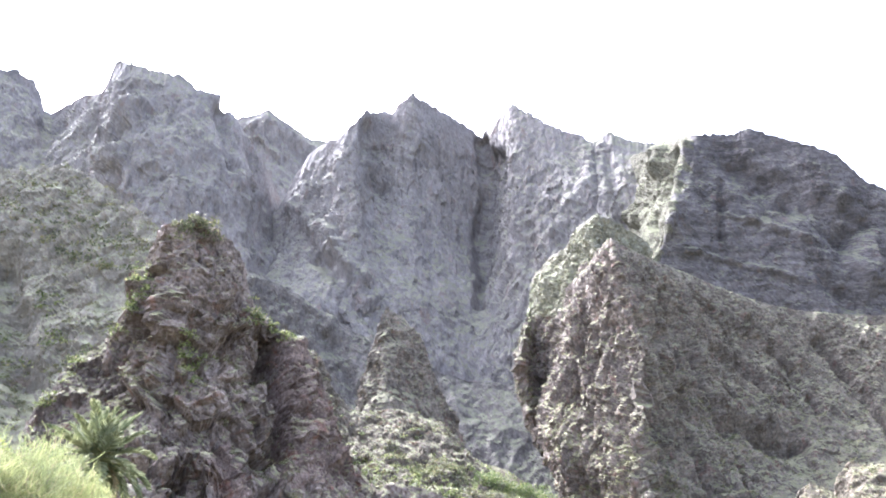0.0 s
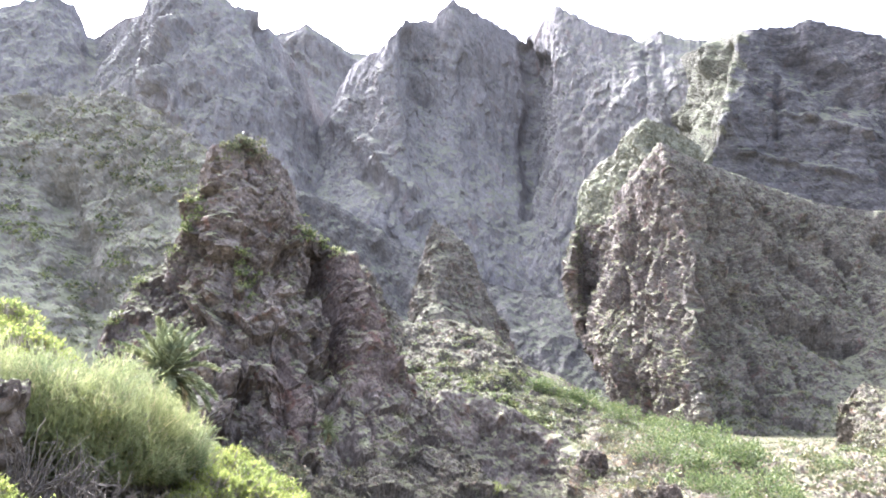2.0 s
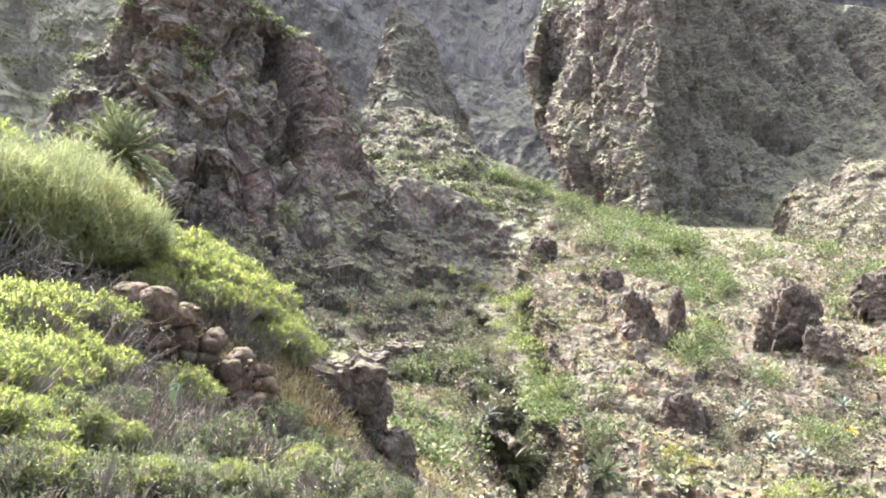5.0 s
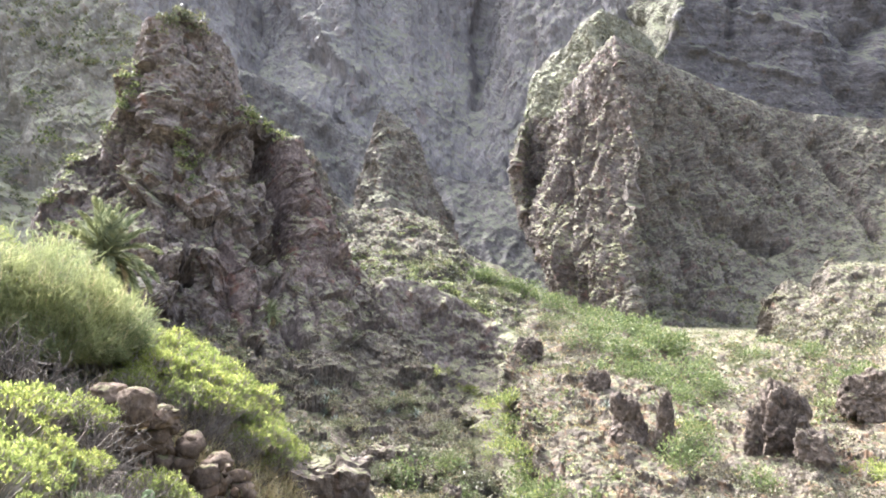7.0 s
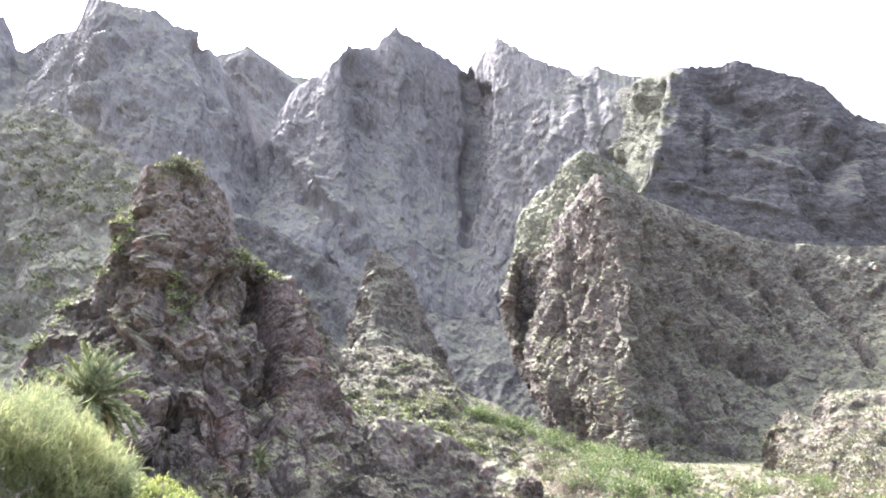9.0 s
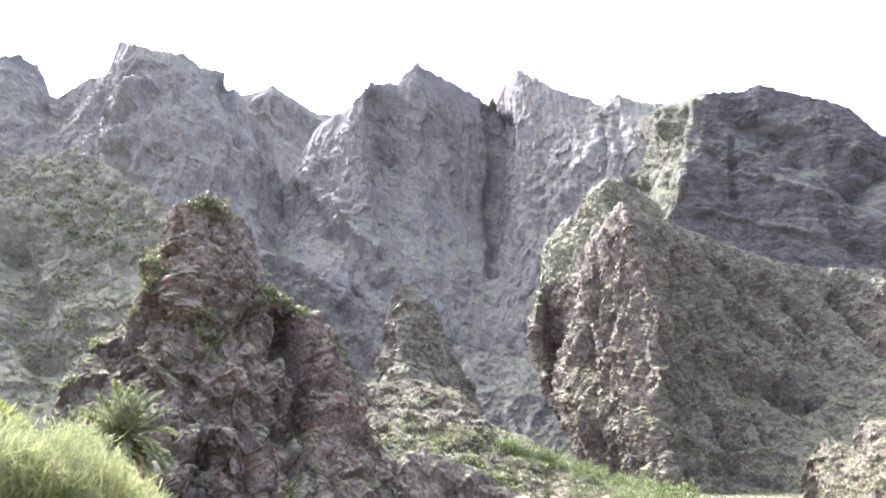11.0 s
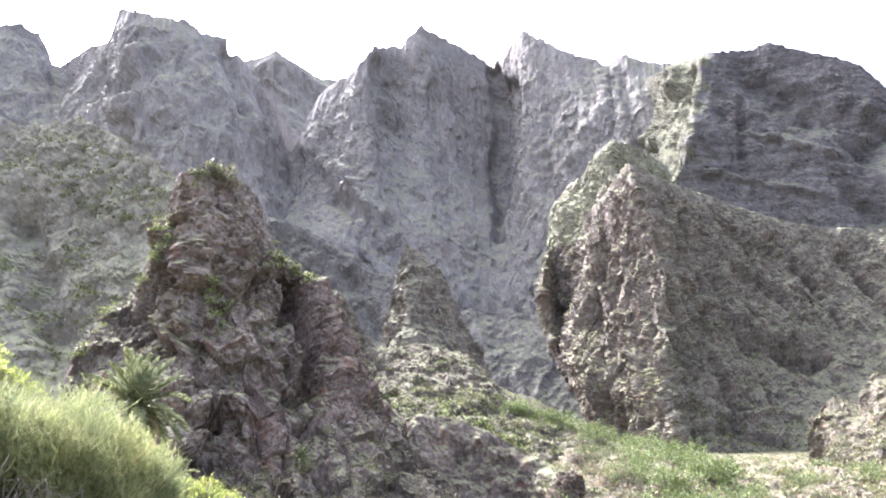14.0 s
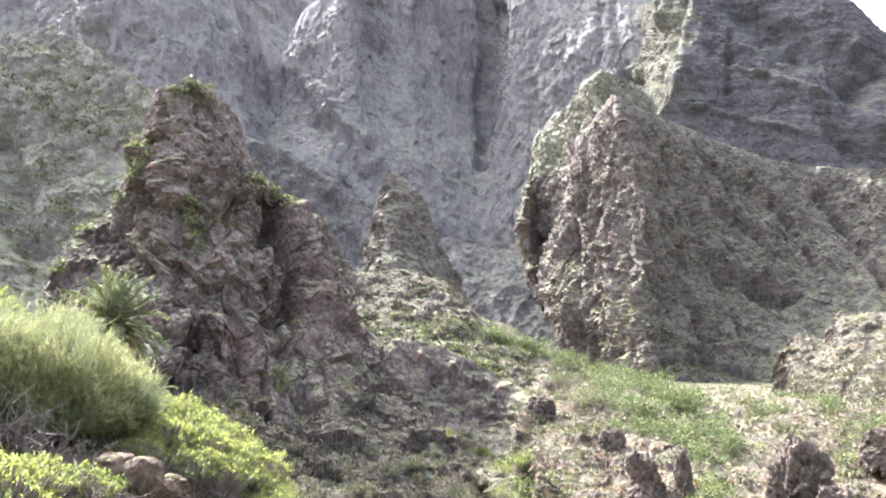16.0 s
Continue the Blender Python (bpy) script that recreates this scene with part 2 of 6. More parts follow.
MAT_APRON = rock("scree_apron_rock", (0.055, 0.046, 0.037), (0.100, 0.085, 0.067), (0.175, 0.150, 0.120), (0.150, 0.098, 0.068), (0.105, 0.105, 0.056), 0.8, 0.45, 0.58, bump=0.8, flecks=0.62)
# Raised, narrow tones: the haze over the hillside is part of this colour.
MAT_HILL = rock("hill_rock", (0.150, 0.136, 0.112), (0.195, 0.179, 0.147), (0.248, 0.230, 0.192), (0.205, 0.155, 0.122), (0.205, 0.208, 0.132), 2.4, 0.72, 0.60, bump=0.4, bands=0.14, mottle=0.16, broad_tint=(0.82, 1.16))
MAT_BANK = rock("scree_rock", (0.060, 0.049, 0.038), (0.106, 0.088, 0.066), (0.154, 0.131, 0.102), (0.190, 0.118, 0.066), (0.122, 0.126, 0.067), 0.7, 0.40, 0.505, bump=0.8, flecks=0.655, broad_tint=(0.68, 1.22))
MAT_KNOLL = rock("knoll_rock", (0.058, 0.049, 0.038), (0.100, 0.086, 0.066), (0.148, 0.130, 0.102), (0.165, 0.108, 0.070), (0.125, 0.129, 0.068), 1.1, 0.48, 0.57, bump=0.8, flecks=0.66)
MAT_SOIL = rock("dark_soil", (0.048, 0.038, 0.029), (0.090, 0.072, 0.053), (0.165, 0.137, 0.105), (0.155, 0.098, 0.060), (0.105, 0.108, 0.056), 0.9, 0.38, bump=0.8)
MAT_BOULDER = rock("boulder_rock", (0.050, 0.040, 0.032), (0.105, 0.084, 0.066), (0.185, 0.153, 0.122), (0.160, 0.102, 0.070), (0.120, 0.120, 0.062), 0.8, 0.34, 0.60, 0.8, flecks=0.66)
MAT_SCRUB = leafy("scrub_leaves", (0.085, 0.095, 0.05), (0.145, 0.155, 0.085), (0.225, 0.232, 0.135), (0.28, 0.24, 0.16), 0.2, 0.25, 0.2)
MAT_FRESH = leafy("fresh_leaves", (0.085, 0.11, 0.04), (0.165, 0.195, 0.085), (0.27, 0.30, 0.145), (0.30, 0.27, 0.14), 0.06, 0.6, 0.3)
MAT_PALE = leafy("pale_green_leaves", (0.060, 0.088, 0.032), (0.135, 0.178, 0.070), (0.245, 0.290, 0.130), (0.28, 0.25, 0.13), 0.05, 0.9, 0.3)
MAT_GREY = leafy("grey_scrub", (0.066, 0.060, 0.044), (0.118, 0.108, 0.080), (0.190, 0.178, 0.132), (0.24, 0.20, 0.13), 0.2, 0.4, 0.2)


# ---- the land: rock masses drawn as ribs that run from the top down, left to right ----
def massif(name, ribs, cols, rows, material, label, category, skyline=None, away=60.0, drop=0.55, relief=(), crest_keep=0.25, cuts=(), seed=1, parts=(), kind="", flat_keep=0.25, jag=0.0):
    """Ribs are lists of (bearing, rise, distance) from the crest down to the foot. The skyline, if given, sets the crest's rise by bearing.
    Relief: (metres, size, squeeze of height, kind). Cuts: (points, width in degrees, metres in or, if negative, out)."""
    nb = max(6, rows // 12)
    lines = []
    v = np.linspace(0, 1, rows)
    for rib in ribs:
        q = np.array(rib, float)
        if skyline is not None:
            s = np.array(skyline)
            top = np.interp(q[0, 0], s[:, 0], s[:, 1])
            q[:, 1] += (top - q[0, 1]) * np.linspace(1, 0, len(q))
        step = np.hypot(np.diff(q[:, 0]), np.diff(q[:, 1])) + np.abs(np.diff(np.log(q[:, 2]))) * 8
        t = np.r_[0, np.cumsum(step)]
        lines.append(hermite(v, t / t[-1], q))
    L = np.array(lines)
    u = np.r_[0, np.cumsum(np.linalg.norm(np.diff(L[:, :, :2].mean(1), axis=0), axis=1) + np.abs(np.diff(np.log(L[:, :, 2]).mean(1))) * 40 + 0.5)]
    u /= u[-1]
    uu = np.linspace(0, 1, cols)
    G = hermite(uu, u, L.reshape(len(L), -1)).reshape(cols, rows, 3).transpose(1, 0, 2)
    if skyline is not None:
        s = np.array(skyline)
        top = np.interp(G[0, :, 0], s[:, 0], s[:, 1])
        teeth = np.stack([G[0, :, 0] * 1.7, 0 * uu, 0 * uu + seed], -1)
        G[:, :, 1] += ((top - G[0, :, 1])[None] * (np.clip(1 - v * 2.2, 0, 1) ** 1.5)[:, None])
        G[:, :, 1] += jag * (0.5 * fbm(teeth, 5, seed, 0.62) + 0.5 * blocks(teeth * 1.6, seed))[None] * (np.clip(1 - v * 14, 0, 1))[:, None]
    P = at(G[..., 0], G[..., 1], G[..., 2]).transpose(1, 2, 0)
    out = np.stack([np.sin(np.radians(G[0, :, 0])), np.cos(np.radians(G[0, :, 0])), 0 * uu], -1)
    k = np.linspace(1, 0, nb + 1)[:-1, None, None]
    back = P[0][None] + out[None] * away * k - np.array([0, 0, 1.0]) * (k ** 1.4) * drop * np.maximum(P[0, :, 2:3] - P[-1, :, 2:3], 8)[None]
    full = np.concatenate([back, P])
    N = blur(grid_normals(full), 6)
    N /= np.linalg.norm(N, axis=-1, keepdims=True) + 1e-9
    flat = full.reshape(-1, 3)
    d = np.zeros(len(flat))
    for n, (amp, size, squeeze, kind_of) in enumerate(relief):
        q = flat / size * np.array([1, 1, squeeze])
        if kind_of == "ridge":
            d += amp * ridged(q, 4, seed * 31 + n * 7)
        elif kind_of == "layer":
            warp = fbm(flat / (size * 6), 3, seed + 5)
            z = (flat[:, 2] + 0.3 * flat[:, 0]) / size + warp * 2.2
            d += amp * (np.abs((z % 1.0) - 0.5) * 2 - 0.5) * (0.6 + 0.8 * fbm(flat / (size * 4), 2, seed + 9))
        elif kind_of in ("oblique", "slant"):
            side = 1 if kind_of == "oblique" else -1
            slant = np.stack([(0.80 * flat[:, 0] * side + 0.60 * flat[:, 2]) / size, flat[:, 1] / size, (0.60 * flat[:, 0] * side - 0.80 * flat[:, 2]) * squeeze / size], -1)
            d += amp * ridged(slant, 4, seed * 29 + n * 3)
        elif kind_of == "block":
            d += amp * blocks(q + 0.35 * np.stack([fbm(q * 0.7 + k * 9.7, 2, seed + k) for k in range(3)], -1), seed * 13 + n)
        else:
            d += amp * fbm(q, 5, seed * 17 + n * 5, 0.55)
    d = (d - d.mean()).reshape(full.shape[:2])
    keep = np.ones(len(full))
    near = np.abs(np.arange(len(full)) - nb)
    keep = crest_keep + (1 - crest_keep) * np.clip(near / (rows * 0.10), 0, 1)
    steep = np.clip((1.05 - N[..., 2]) * 1.5, flat_keep, 1)
    d *= keep[:, None] * steep
    ang = np.concatenate([np.repeat(G[:1], nb, 0), G])
    for pts, width, depth in cuts:
        pts = np.array(pts, float)
        best = np.full(full.shape[:2], 1e9)
        wob = 0.35 * width * fbm(flat / (abs(depth) * 1.5 + 0.5), 3, seed + 3).reshape(best.shape)
        for a, b in zip(pts[:-1], pts[1:]):
            ab = b - a
            t = np.clip(((ang[..., :2] - a) @ ab) / (ab @ ab), 0, 1)
            best = np.minimum(best, np.linalg.norm(ang[..., :2] - a - t[..., None] * ab, axis=-1))
        g = np.exp(-(np.abs(best + wob) / width) ** 2.5)
        g *= np.clip(0.75 + 0.9 * fbm(flat / (abs(depth) * 2.5 + 1), 2, seed + 6).reshape(best.shape), 0.2, 1.3)
        g[:nb] = 0
        d -= depth * g
    full = full + N * d[..., None]
    V, F = full.reshape(-1, 3), grid_faces(*full.shape[:2])
    LAND.setdefault(name, []).append((full[nb:], grid_normals(full)[nb:]))
    if not parts:
        return tagged(new(name, mesh_from(name, V, F, material)), label, category, kind=kind)
    base = full[-1, full.shape[1] // 2]
    ob = tagged(new(name), label, category, kind=kind)
    ob.location = base
    A = ang.reshape(-1, 3)[F[:, 0]]
    left = np.ones(len(F), bool)
    for pname, plabel, test, *own in parts:
        take = left & test(A[:, 0], A[:, 1])
        left &= ~take
        if take.any():
            used, idx = np.unique(F[take], return_inverse=True)
            ch = new(pname, mesh_from(pname, V[used] - base, idx.reshape(-1, 4), own[0] if own else material))
            ch.parent = ob
            tagged(ch, plabel)
    return ob


LAND = {}

# ---- far ground: one sheet to the horizon ----
GROUND_AT = [
    (0, -90, 0.01), (180, 8, 12), (-110, 14, 14), (110, -20, 12), (180, 18, 70), (-120, 20, 60), (120, 2, 60), (180, 18, 400), (-110, 14, 400), (110, 10, 400),
    (-45, -14, 6), (-30, -19, 5.2), (-10, -25, 6), (15, -32, 8), (40, -38, 9),
    (-39, 0.5, 15.5), (-33.5, -0.5, 15.5), (-28, -8.5, 12), (-23, -10.2, 11.6), (-18, -12.8, 11.6), (-14.5, -15.2, 11.6), (-26, -14, 9.2), (-22, -16.0, 9.3), (-18, -20.0, 9.3), (-15.5, -23.0, 9.3), (-7, -21.8, 12), (2, -27, 14), (20, -27, 18), (40, -28, 18),
    (-30, -4, 24), (-20, -10.5, 22), (-12, -17, 22), (-5, -22, 24), (4, -24, 26), (14, -22.5, 28), (30, -20, 30), (50, -16, 30),
    (-32, -1.5, 48), (-22, -8, 44), (-10, -13.5, 42), (-2, -15.5, 42), (5, -15.5, 42), (10, -13.5, 44), (20, -12.5, 46), (30, -12, 48), (50, -8, 50),
    (-30, 0, 80), (-8, -7, 75), (0, -9, 72), (6, -8.6, 70), (14, -8, 72), (24, -7.2, 76), (34, -5, 80), (50, 2, 80),
    (0, -5, 115), (8, -5.2, 115), (16, -6.2, 115), (24, -5, 118), (34, -2, 120),
    (4, -2.5, 190), (14, -5, 175), (24, -5, 180), (36, -3, 190), (-6, 2, 215), (2, 0.8, 250), (-7, 9, 420), (3, 6, 400), (-16, 10, 430), (-34, 4, 300), (30, 3, 330), (50, 8, 300),
    (-60, 8, 120), (-70, 12, 300), (75, 4, 150), (-30, 6, 900), (0, 8, 900), (30, 6, 900),
    (0, 2, 1800), (60, 2, 1800), (-60, 2, 1800), (120, 2, 1800), (-120, 2, 1800), (180, 2, 1800), (0, 0, 4500), (72, 0, 4500), (144, 0, 4500), (-144, 0, 4500), (-72, 0, 4500),
]


def warped(x, y):
    r = np.hypot(x, y) + 1e-6
    k = np.log1p(r / 6.0) / r
    return np.stack([x * k, y * k], -1)


def plate(r2):
    return 0.5 * r2 * np.log(r2 + 1e-12)


_g = np.array([at(*row) for row in GROUND_AT])
_g[0] = (0, 0, 0)
_w = warped(_g[:, 0], _g[:, 1])
_k = plate(((_w[:, None] - _w[None]) ** 2).sum(-1)) + 2e-3 * np.eye(len(_w))
_p = np.c_[np.ones(len(_w)), _w]
_s = np.linalg.solve(np.block([[_k, _p], [_p.T, np.zeros((3, 3))]]), np.r_[_g[:, 2] / (4 + np.hypot(_g[:, 0], _g[:, 1])), 0, 0, 0])


def ground_height(x, y, rough=True):
    x, y = np.asarray(x, float), np.asarray(y, float)
    w = warped(x.ravel(), y.ravel())
    z = np.zeros(len(w))
    for n in range(0, len(w), 20000):
        c = w[n:n + 20000]
        z[n:n + 20000] = plate(((c[:, None] - _w[None]) ** 2).sum(-1)) @ _s[:-3] + _s[-3] + c @ _s[-2:]
    r = np.hypot(x.ravel(), y.ravel())
    z *= 4 + r
    bear = np.degrees(np.arctan2(x.ravel(), y.ravel()))
    right = np.clip((bear - 1 + np.maximum(r - 60, 0) * 0.3) / 5, 0, 1)
    z -= right * np.interp(r, [18, 28, 90, 140, 220, 460, 900, 1500], [0, 3.0, 4.0, 8.0, 18.0, 60.0, 60.0, 0])
    z -= (1 - right) * np.clip((bear + 34) / 6, 0, 1) * np.interp(r, [32, 42, 90, 140], [0, 1.6, 4.0, 8.0])
    if rough:
        q = np.c_[x.ravel(), y.ravel(), 0 * r]
        near = np.clip((r - 1.5) / 8, 0.12, 1)
        z += near * (0.22 * fbm(q / 2.2, 4, 3) + np.clip(r / 40, 0.1, 1) * 0.9 * fbm(q / 9, 4, 4)
                     + np.clip((r - 20) / 60, 0, 1) * 0.8 * ridged(q / 6, 3, 5) + np.clip((r - 100) / 300, 0, 1) * 6 * fbm(q / 50, 4, 6))
    return z.reshape(x.shape)


_bear = np.radians(np.r_[np.linspace(-180, -42, 36)[:-1], np.linspace(-42, 42, 300), np.linspace(42, 180, 36)[1:]])
_dist = np.r_[0.02, 0.4, 0.9, np.geomspace(1.5, 460, 250), np.geomspace(480, 4900, 30)]
_X, _Y = _dist[:, None] * np.sin(_bear), _dist[:, None] * np.cos(_bear) - 0.6
_GP = np.stack([_X, _Y, ground_height(_X, _Y)], -1)
ground = tagged(new("ground", mesh_from("ground", _GP.reshape(-1, 3), grid_faces(*_GP.shape[:2])[:, ::-1], MAT_SOIL)),
                "stony valley ground of dark dry earth and stones", "ground", kind="structure")
LAND["ground"] = [(_GP, -grid_normals(_GP))]

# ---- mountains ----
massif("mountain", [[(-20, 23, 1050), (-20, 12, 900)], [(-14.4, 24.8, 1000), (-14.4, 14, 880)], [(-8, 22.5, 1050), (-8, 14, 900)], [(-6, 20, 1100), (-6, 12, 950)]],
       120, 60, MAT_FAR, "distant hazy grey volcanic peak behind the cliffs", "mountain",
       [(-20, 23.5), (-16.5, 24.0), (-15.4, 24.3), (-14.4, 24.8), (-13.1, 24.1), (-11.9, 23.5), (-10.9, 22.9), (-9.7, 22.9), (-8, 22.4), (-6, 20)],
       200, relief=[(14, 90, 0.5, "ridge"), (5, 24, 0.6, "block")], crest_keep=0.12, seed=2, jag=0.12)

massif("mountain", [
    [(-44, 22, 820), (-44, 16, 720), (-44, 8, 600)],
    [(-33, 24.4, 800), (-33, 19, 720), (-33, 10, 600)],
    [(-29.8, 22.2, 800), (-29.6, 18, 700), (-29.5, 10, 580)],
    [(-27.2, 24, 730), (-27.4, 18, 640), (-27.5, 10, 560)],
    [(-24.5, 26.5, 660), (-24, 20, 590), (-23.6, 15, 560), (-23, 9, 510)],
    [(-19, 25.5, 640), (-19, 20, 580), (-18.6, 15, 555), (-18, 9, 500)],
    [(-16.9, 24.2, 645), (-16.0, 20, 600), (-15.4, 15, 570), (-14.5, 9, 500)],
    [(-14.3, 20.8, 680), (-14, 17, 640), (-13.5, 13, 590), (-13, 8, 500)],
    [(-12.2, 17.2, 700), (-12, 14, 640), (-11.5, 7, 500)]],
    300, 160, MAT_FAR, "tall haze-paled grey volcanic rock tower with steep cliff walls", "mountain",
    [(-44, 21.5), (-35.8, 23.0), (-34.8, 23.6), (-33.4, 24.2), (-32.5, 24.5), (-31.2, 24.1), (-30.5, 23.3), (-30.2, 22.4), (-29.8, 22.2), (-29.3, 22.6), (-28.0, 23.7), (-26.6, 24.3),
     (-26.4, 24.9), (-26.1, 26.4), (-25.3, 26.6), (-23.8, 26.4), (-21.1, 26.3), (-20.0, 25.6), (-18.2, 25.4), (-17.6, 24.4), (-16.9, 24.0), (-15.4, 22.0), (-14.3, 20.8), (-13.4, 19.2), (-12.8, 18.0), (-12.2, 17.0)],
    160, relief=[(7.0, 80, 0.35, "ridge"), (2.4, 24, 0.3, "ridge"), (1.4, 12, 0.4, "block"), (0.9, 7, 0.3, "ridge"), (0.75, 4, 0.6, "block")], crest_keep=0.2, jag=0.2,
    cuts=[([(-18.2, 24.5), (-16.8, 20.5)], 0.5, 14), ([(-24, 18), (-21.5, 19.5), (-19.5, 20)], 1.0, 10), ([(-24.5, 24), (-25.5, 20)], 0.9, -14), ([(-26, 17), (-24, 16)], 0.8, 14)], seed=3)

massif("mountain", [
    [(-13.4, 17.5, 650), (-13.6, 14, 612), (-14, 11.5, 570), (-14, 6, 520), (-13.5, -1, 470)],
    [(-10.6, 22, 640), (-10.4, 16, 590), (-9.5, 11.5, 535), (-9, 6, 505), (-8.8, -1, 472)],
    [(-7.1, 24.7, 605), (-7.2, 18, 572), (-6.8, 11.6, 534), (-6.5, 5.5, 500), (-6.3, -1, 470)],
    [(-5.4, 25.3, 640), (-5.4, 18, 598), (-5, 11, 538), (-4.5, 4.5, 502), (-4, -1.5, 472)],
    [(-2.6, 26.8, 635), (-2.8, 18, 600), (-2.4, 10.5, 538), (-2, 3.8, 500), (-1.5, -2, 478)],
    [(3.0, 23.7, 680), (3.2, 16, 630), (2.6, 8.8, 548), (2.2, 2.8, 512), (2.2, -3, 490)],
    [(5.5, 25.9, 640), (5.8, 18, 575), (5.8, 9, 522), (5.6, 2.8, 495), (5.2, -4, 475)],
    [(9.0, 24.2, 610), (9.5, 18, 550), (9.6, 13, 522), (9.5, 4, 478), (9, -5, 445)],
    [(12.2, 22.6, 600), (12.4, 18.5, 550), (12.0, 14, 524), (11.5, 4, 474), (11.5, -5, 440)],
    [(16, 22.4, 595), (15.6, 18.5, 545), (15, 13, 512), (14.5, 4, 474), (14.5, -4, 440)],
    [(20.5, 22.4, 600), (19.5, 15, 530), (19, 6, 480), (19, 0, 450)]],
    450, 260, MAT_FAR, "high haze-paled grey volcanic cliff wall with jagged crest and gullies", "mountain",
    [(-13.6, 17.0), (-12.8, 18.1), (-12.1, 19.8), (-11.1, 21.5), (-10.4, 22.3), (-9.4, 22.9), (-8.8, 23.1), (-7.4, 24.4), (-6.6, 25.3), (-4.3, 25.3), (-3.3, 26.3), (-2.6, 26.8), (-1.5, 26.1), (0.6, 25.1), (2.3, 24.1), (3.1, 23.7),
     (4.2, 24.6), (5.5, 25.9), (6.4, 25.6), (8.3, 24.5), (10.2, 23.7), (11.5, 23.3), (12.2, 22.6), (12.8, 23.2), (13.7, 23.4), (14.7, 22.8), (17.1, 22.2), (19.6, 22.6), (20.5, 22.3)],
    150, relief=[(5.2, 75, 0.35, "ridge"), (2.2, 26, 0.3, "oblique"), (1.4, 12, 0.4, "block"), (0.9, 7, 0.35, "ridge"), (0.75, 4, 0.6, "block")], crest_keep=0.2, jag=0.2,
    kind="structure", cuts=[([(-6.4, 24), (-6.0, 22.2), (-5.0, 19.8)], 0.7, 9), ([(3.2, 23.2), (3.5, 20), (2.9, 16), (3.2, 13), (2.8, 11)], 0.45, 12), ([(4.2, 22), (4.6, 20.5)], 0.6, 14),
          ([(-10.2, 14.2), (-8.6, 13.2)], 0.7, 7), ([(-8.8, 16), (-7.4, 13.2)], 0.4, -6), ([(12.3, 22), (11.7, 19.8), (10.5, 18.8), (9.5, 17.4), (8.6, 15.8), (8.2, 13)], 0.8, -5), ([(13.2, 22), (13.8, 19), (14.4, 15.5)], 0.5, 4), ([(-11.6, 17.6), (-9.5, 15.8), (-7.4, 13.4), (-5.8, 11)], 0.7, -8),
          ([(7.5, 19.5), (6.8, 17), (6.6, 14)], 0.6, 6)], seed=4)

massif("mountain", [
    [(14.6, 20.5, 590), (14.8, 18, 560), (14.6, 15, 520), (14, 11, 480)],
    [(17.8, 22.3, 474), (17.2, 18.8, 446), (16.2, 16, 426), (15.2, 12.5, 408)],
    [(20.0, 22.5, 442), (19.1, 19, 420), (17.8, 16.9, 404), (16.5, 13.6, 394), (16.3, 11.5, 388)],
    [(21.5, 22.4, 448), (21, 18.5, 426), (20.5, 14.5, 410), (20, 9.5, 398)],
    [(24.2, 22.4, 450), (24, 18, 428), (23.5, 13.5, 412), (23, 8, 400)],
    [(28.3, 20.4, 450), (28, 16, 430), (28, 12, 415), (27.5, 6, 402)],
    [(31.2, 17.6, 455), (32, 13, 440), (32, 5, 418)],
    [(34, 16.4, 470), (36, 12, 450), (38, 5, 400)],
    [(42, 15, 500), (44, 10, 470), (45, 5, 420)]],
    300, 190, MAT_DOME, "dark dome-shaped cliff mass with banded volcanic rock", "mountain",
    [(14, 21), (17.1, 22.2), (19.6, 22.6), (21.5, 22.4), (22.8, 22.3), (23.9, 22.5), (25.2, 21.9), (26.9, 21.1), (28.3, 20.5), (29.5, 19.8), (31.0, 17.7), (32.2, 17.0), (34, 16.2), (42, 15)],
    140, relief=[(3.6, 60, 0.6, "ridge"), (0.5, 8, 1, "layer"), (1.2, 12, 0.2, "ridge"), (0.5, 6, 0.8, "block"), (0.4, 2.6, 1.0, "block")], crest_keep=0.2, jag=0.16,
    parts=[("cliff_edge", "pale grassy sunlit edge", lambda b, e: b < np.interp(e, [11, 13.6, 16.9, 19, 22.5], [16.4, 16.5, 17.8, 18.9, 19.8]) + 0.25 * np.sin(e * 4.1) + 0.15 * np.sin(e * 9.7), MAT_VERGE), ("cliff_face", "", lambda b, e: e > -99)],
    cuts=[([(22.5, 20.3), (25, 18.4), (27.7, 16.3), (29.9, 14.5)], 1.2, 11), ([(27.6, 12.6), (28.9, 10.6), (29.4, 9.4)], 0.8, 9), ([(29.6, 16.2), (30.6, 13.5), (30.4, 11)], 0.9, -9), ([(17.6, 21.5), (16.4, 18.8), (15.2, 16.6)], 0.4, -9), ([(18.6, 21.4), (17.6, 18.8), (16.4, 16.2)], 0.3, 7),
          ([(19.6, 21.8), (18.4, 18.6), (17.4, 15.4)], 0.25, -5), ([(21, 16.6), (24, 15.8), (27, 14.2)], 0.25, -3.5), ([(18.6, 14.2), (22, 13.2), (26, 11.6)], 0.22, -3), ([(21.6, 19), (21.2, 15)], 0.25, 3.5)], seed=5)

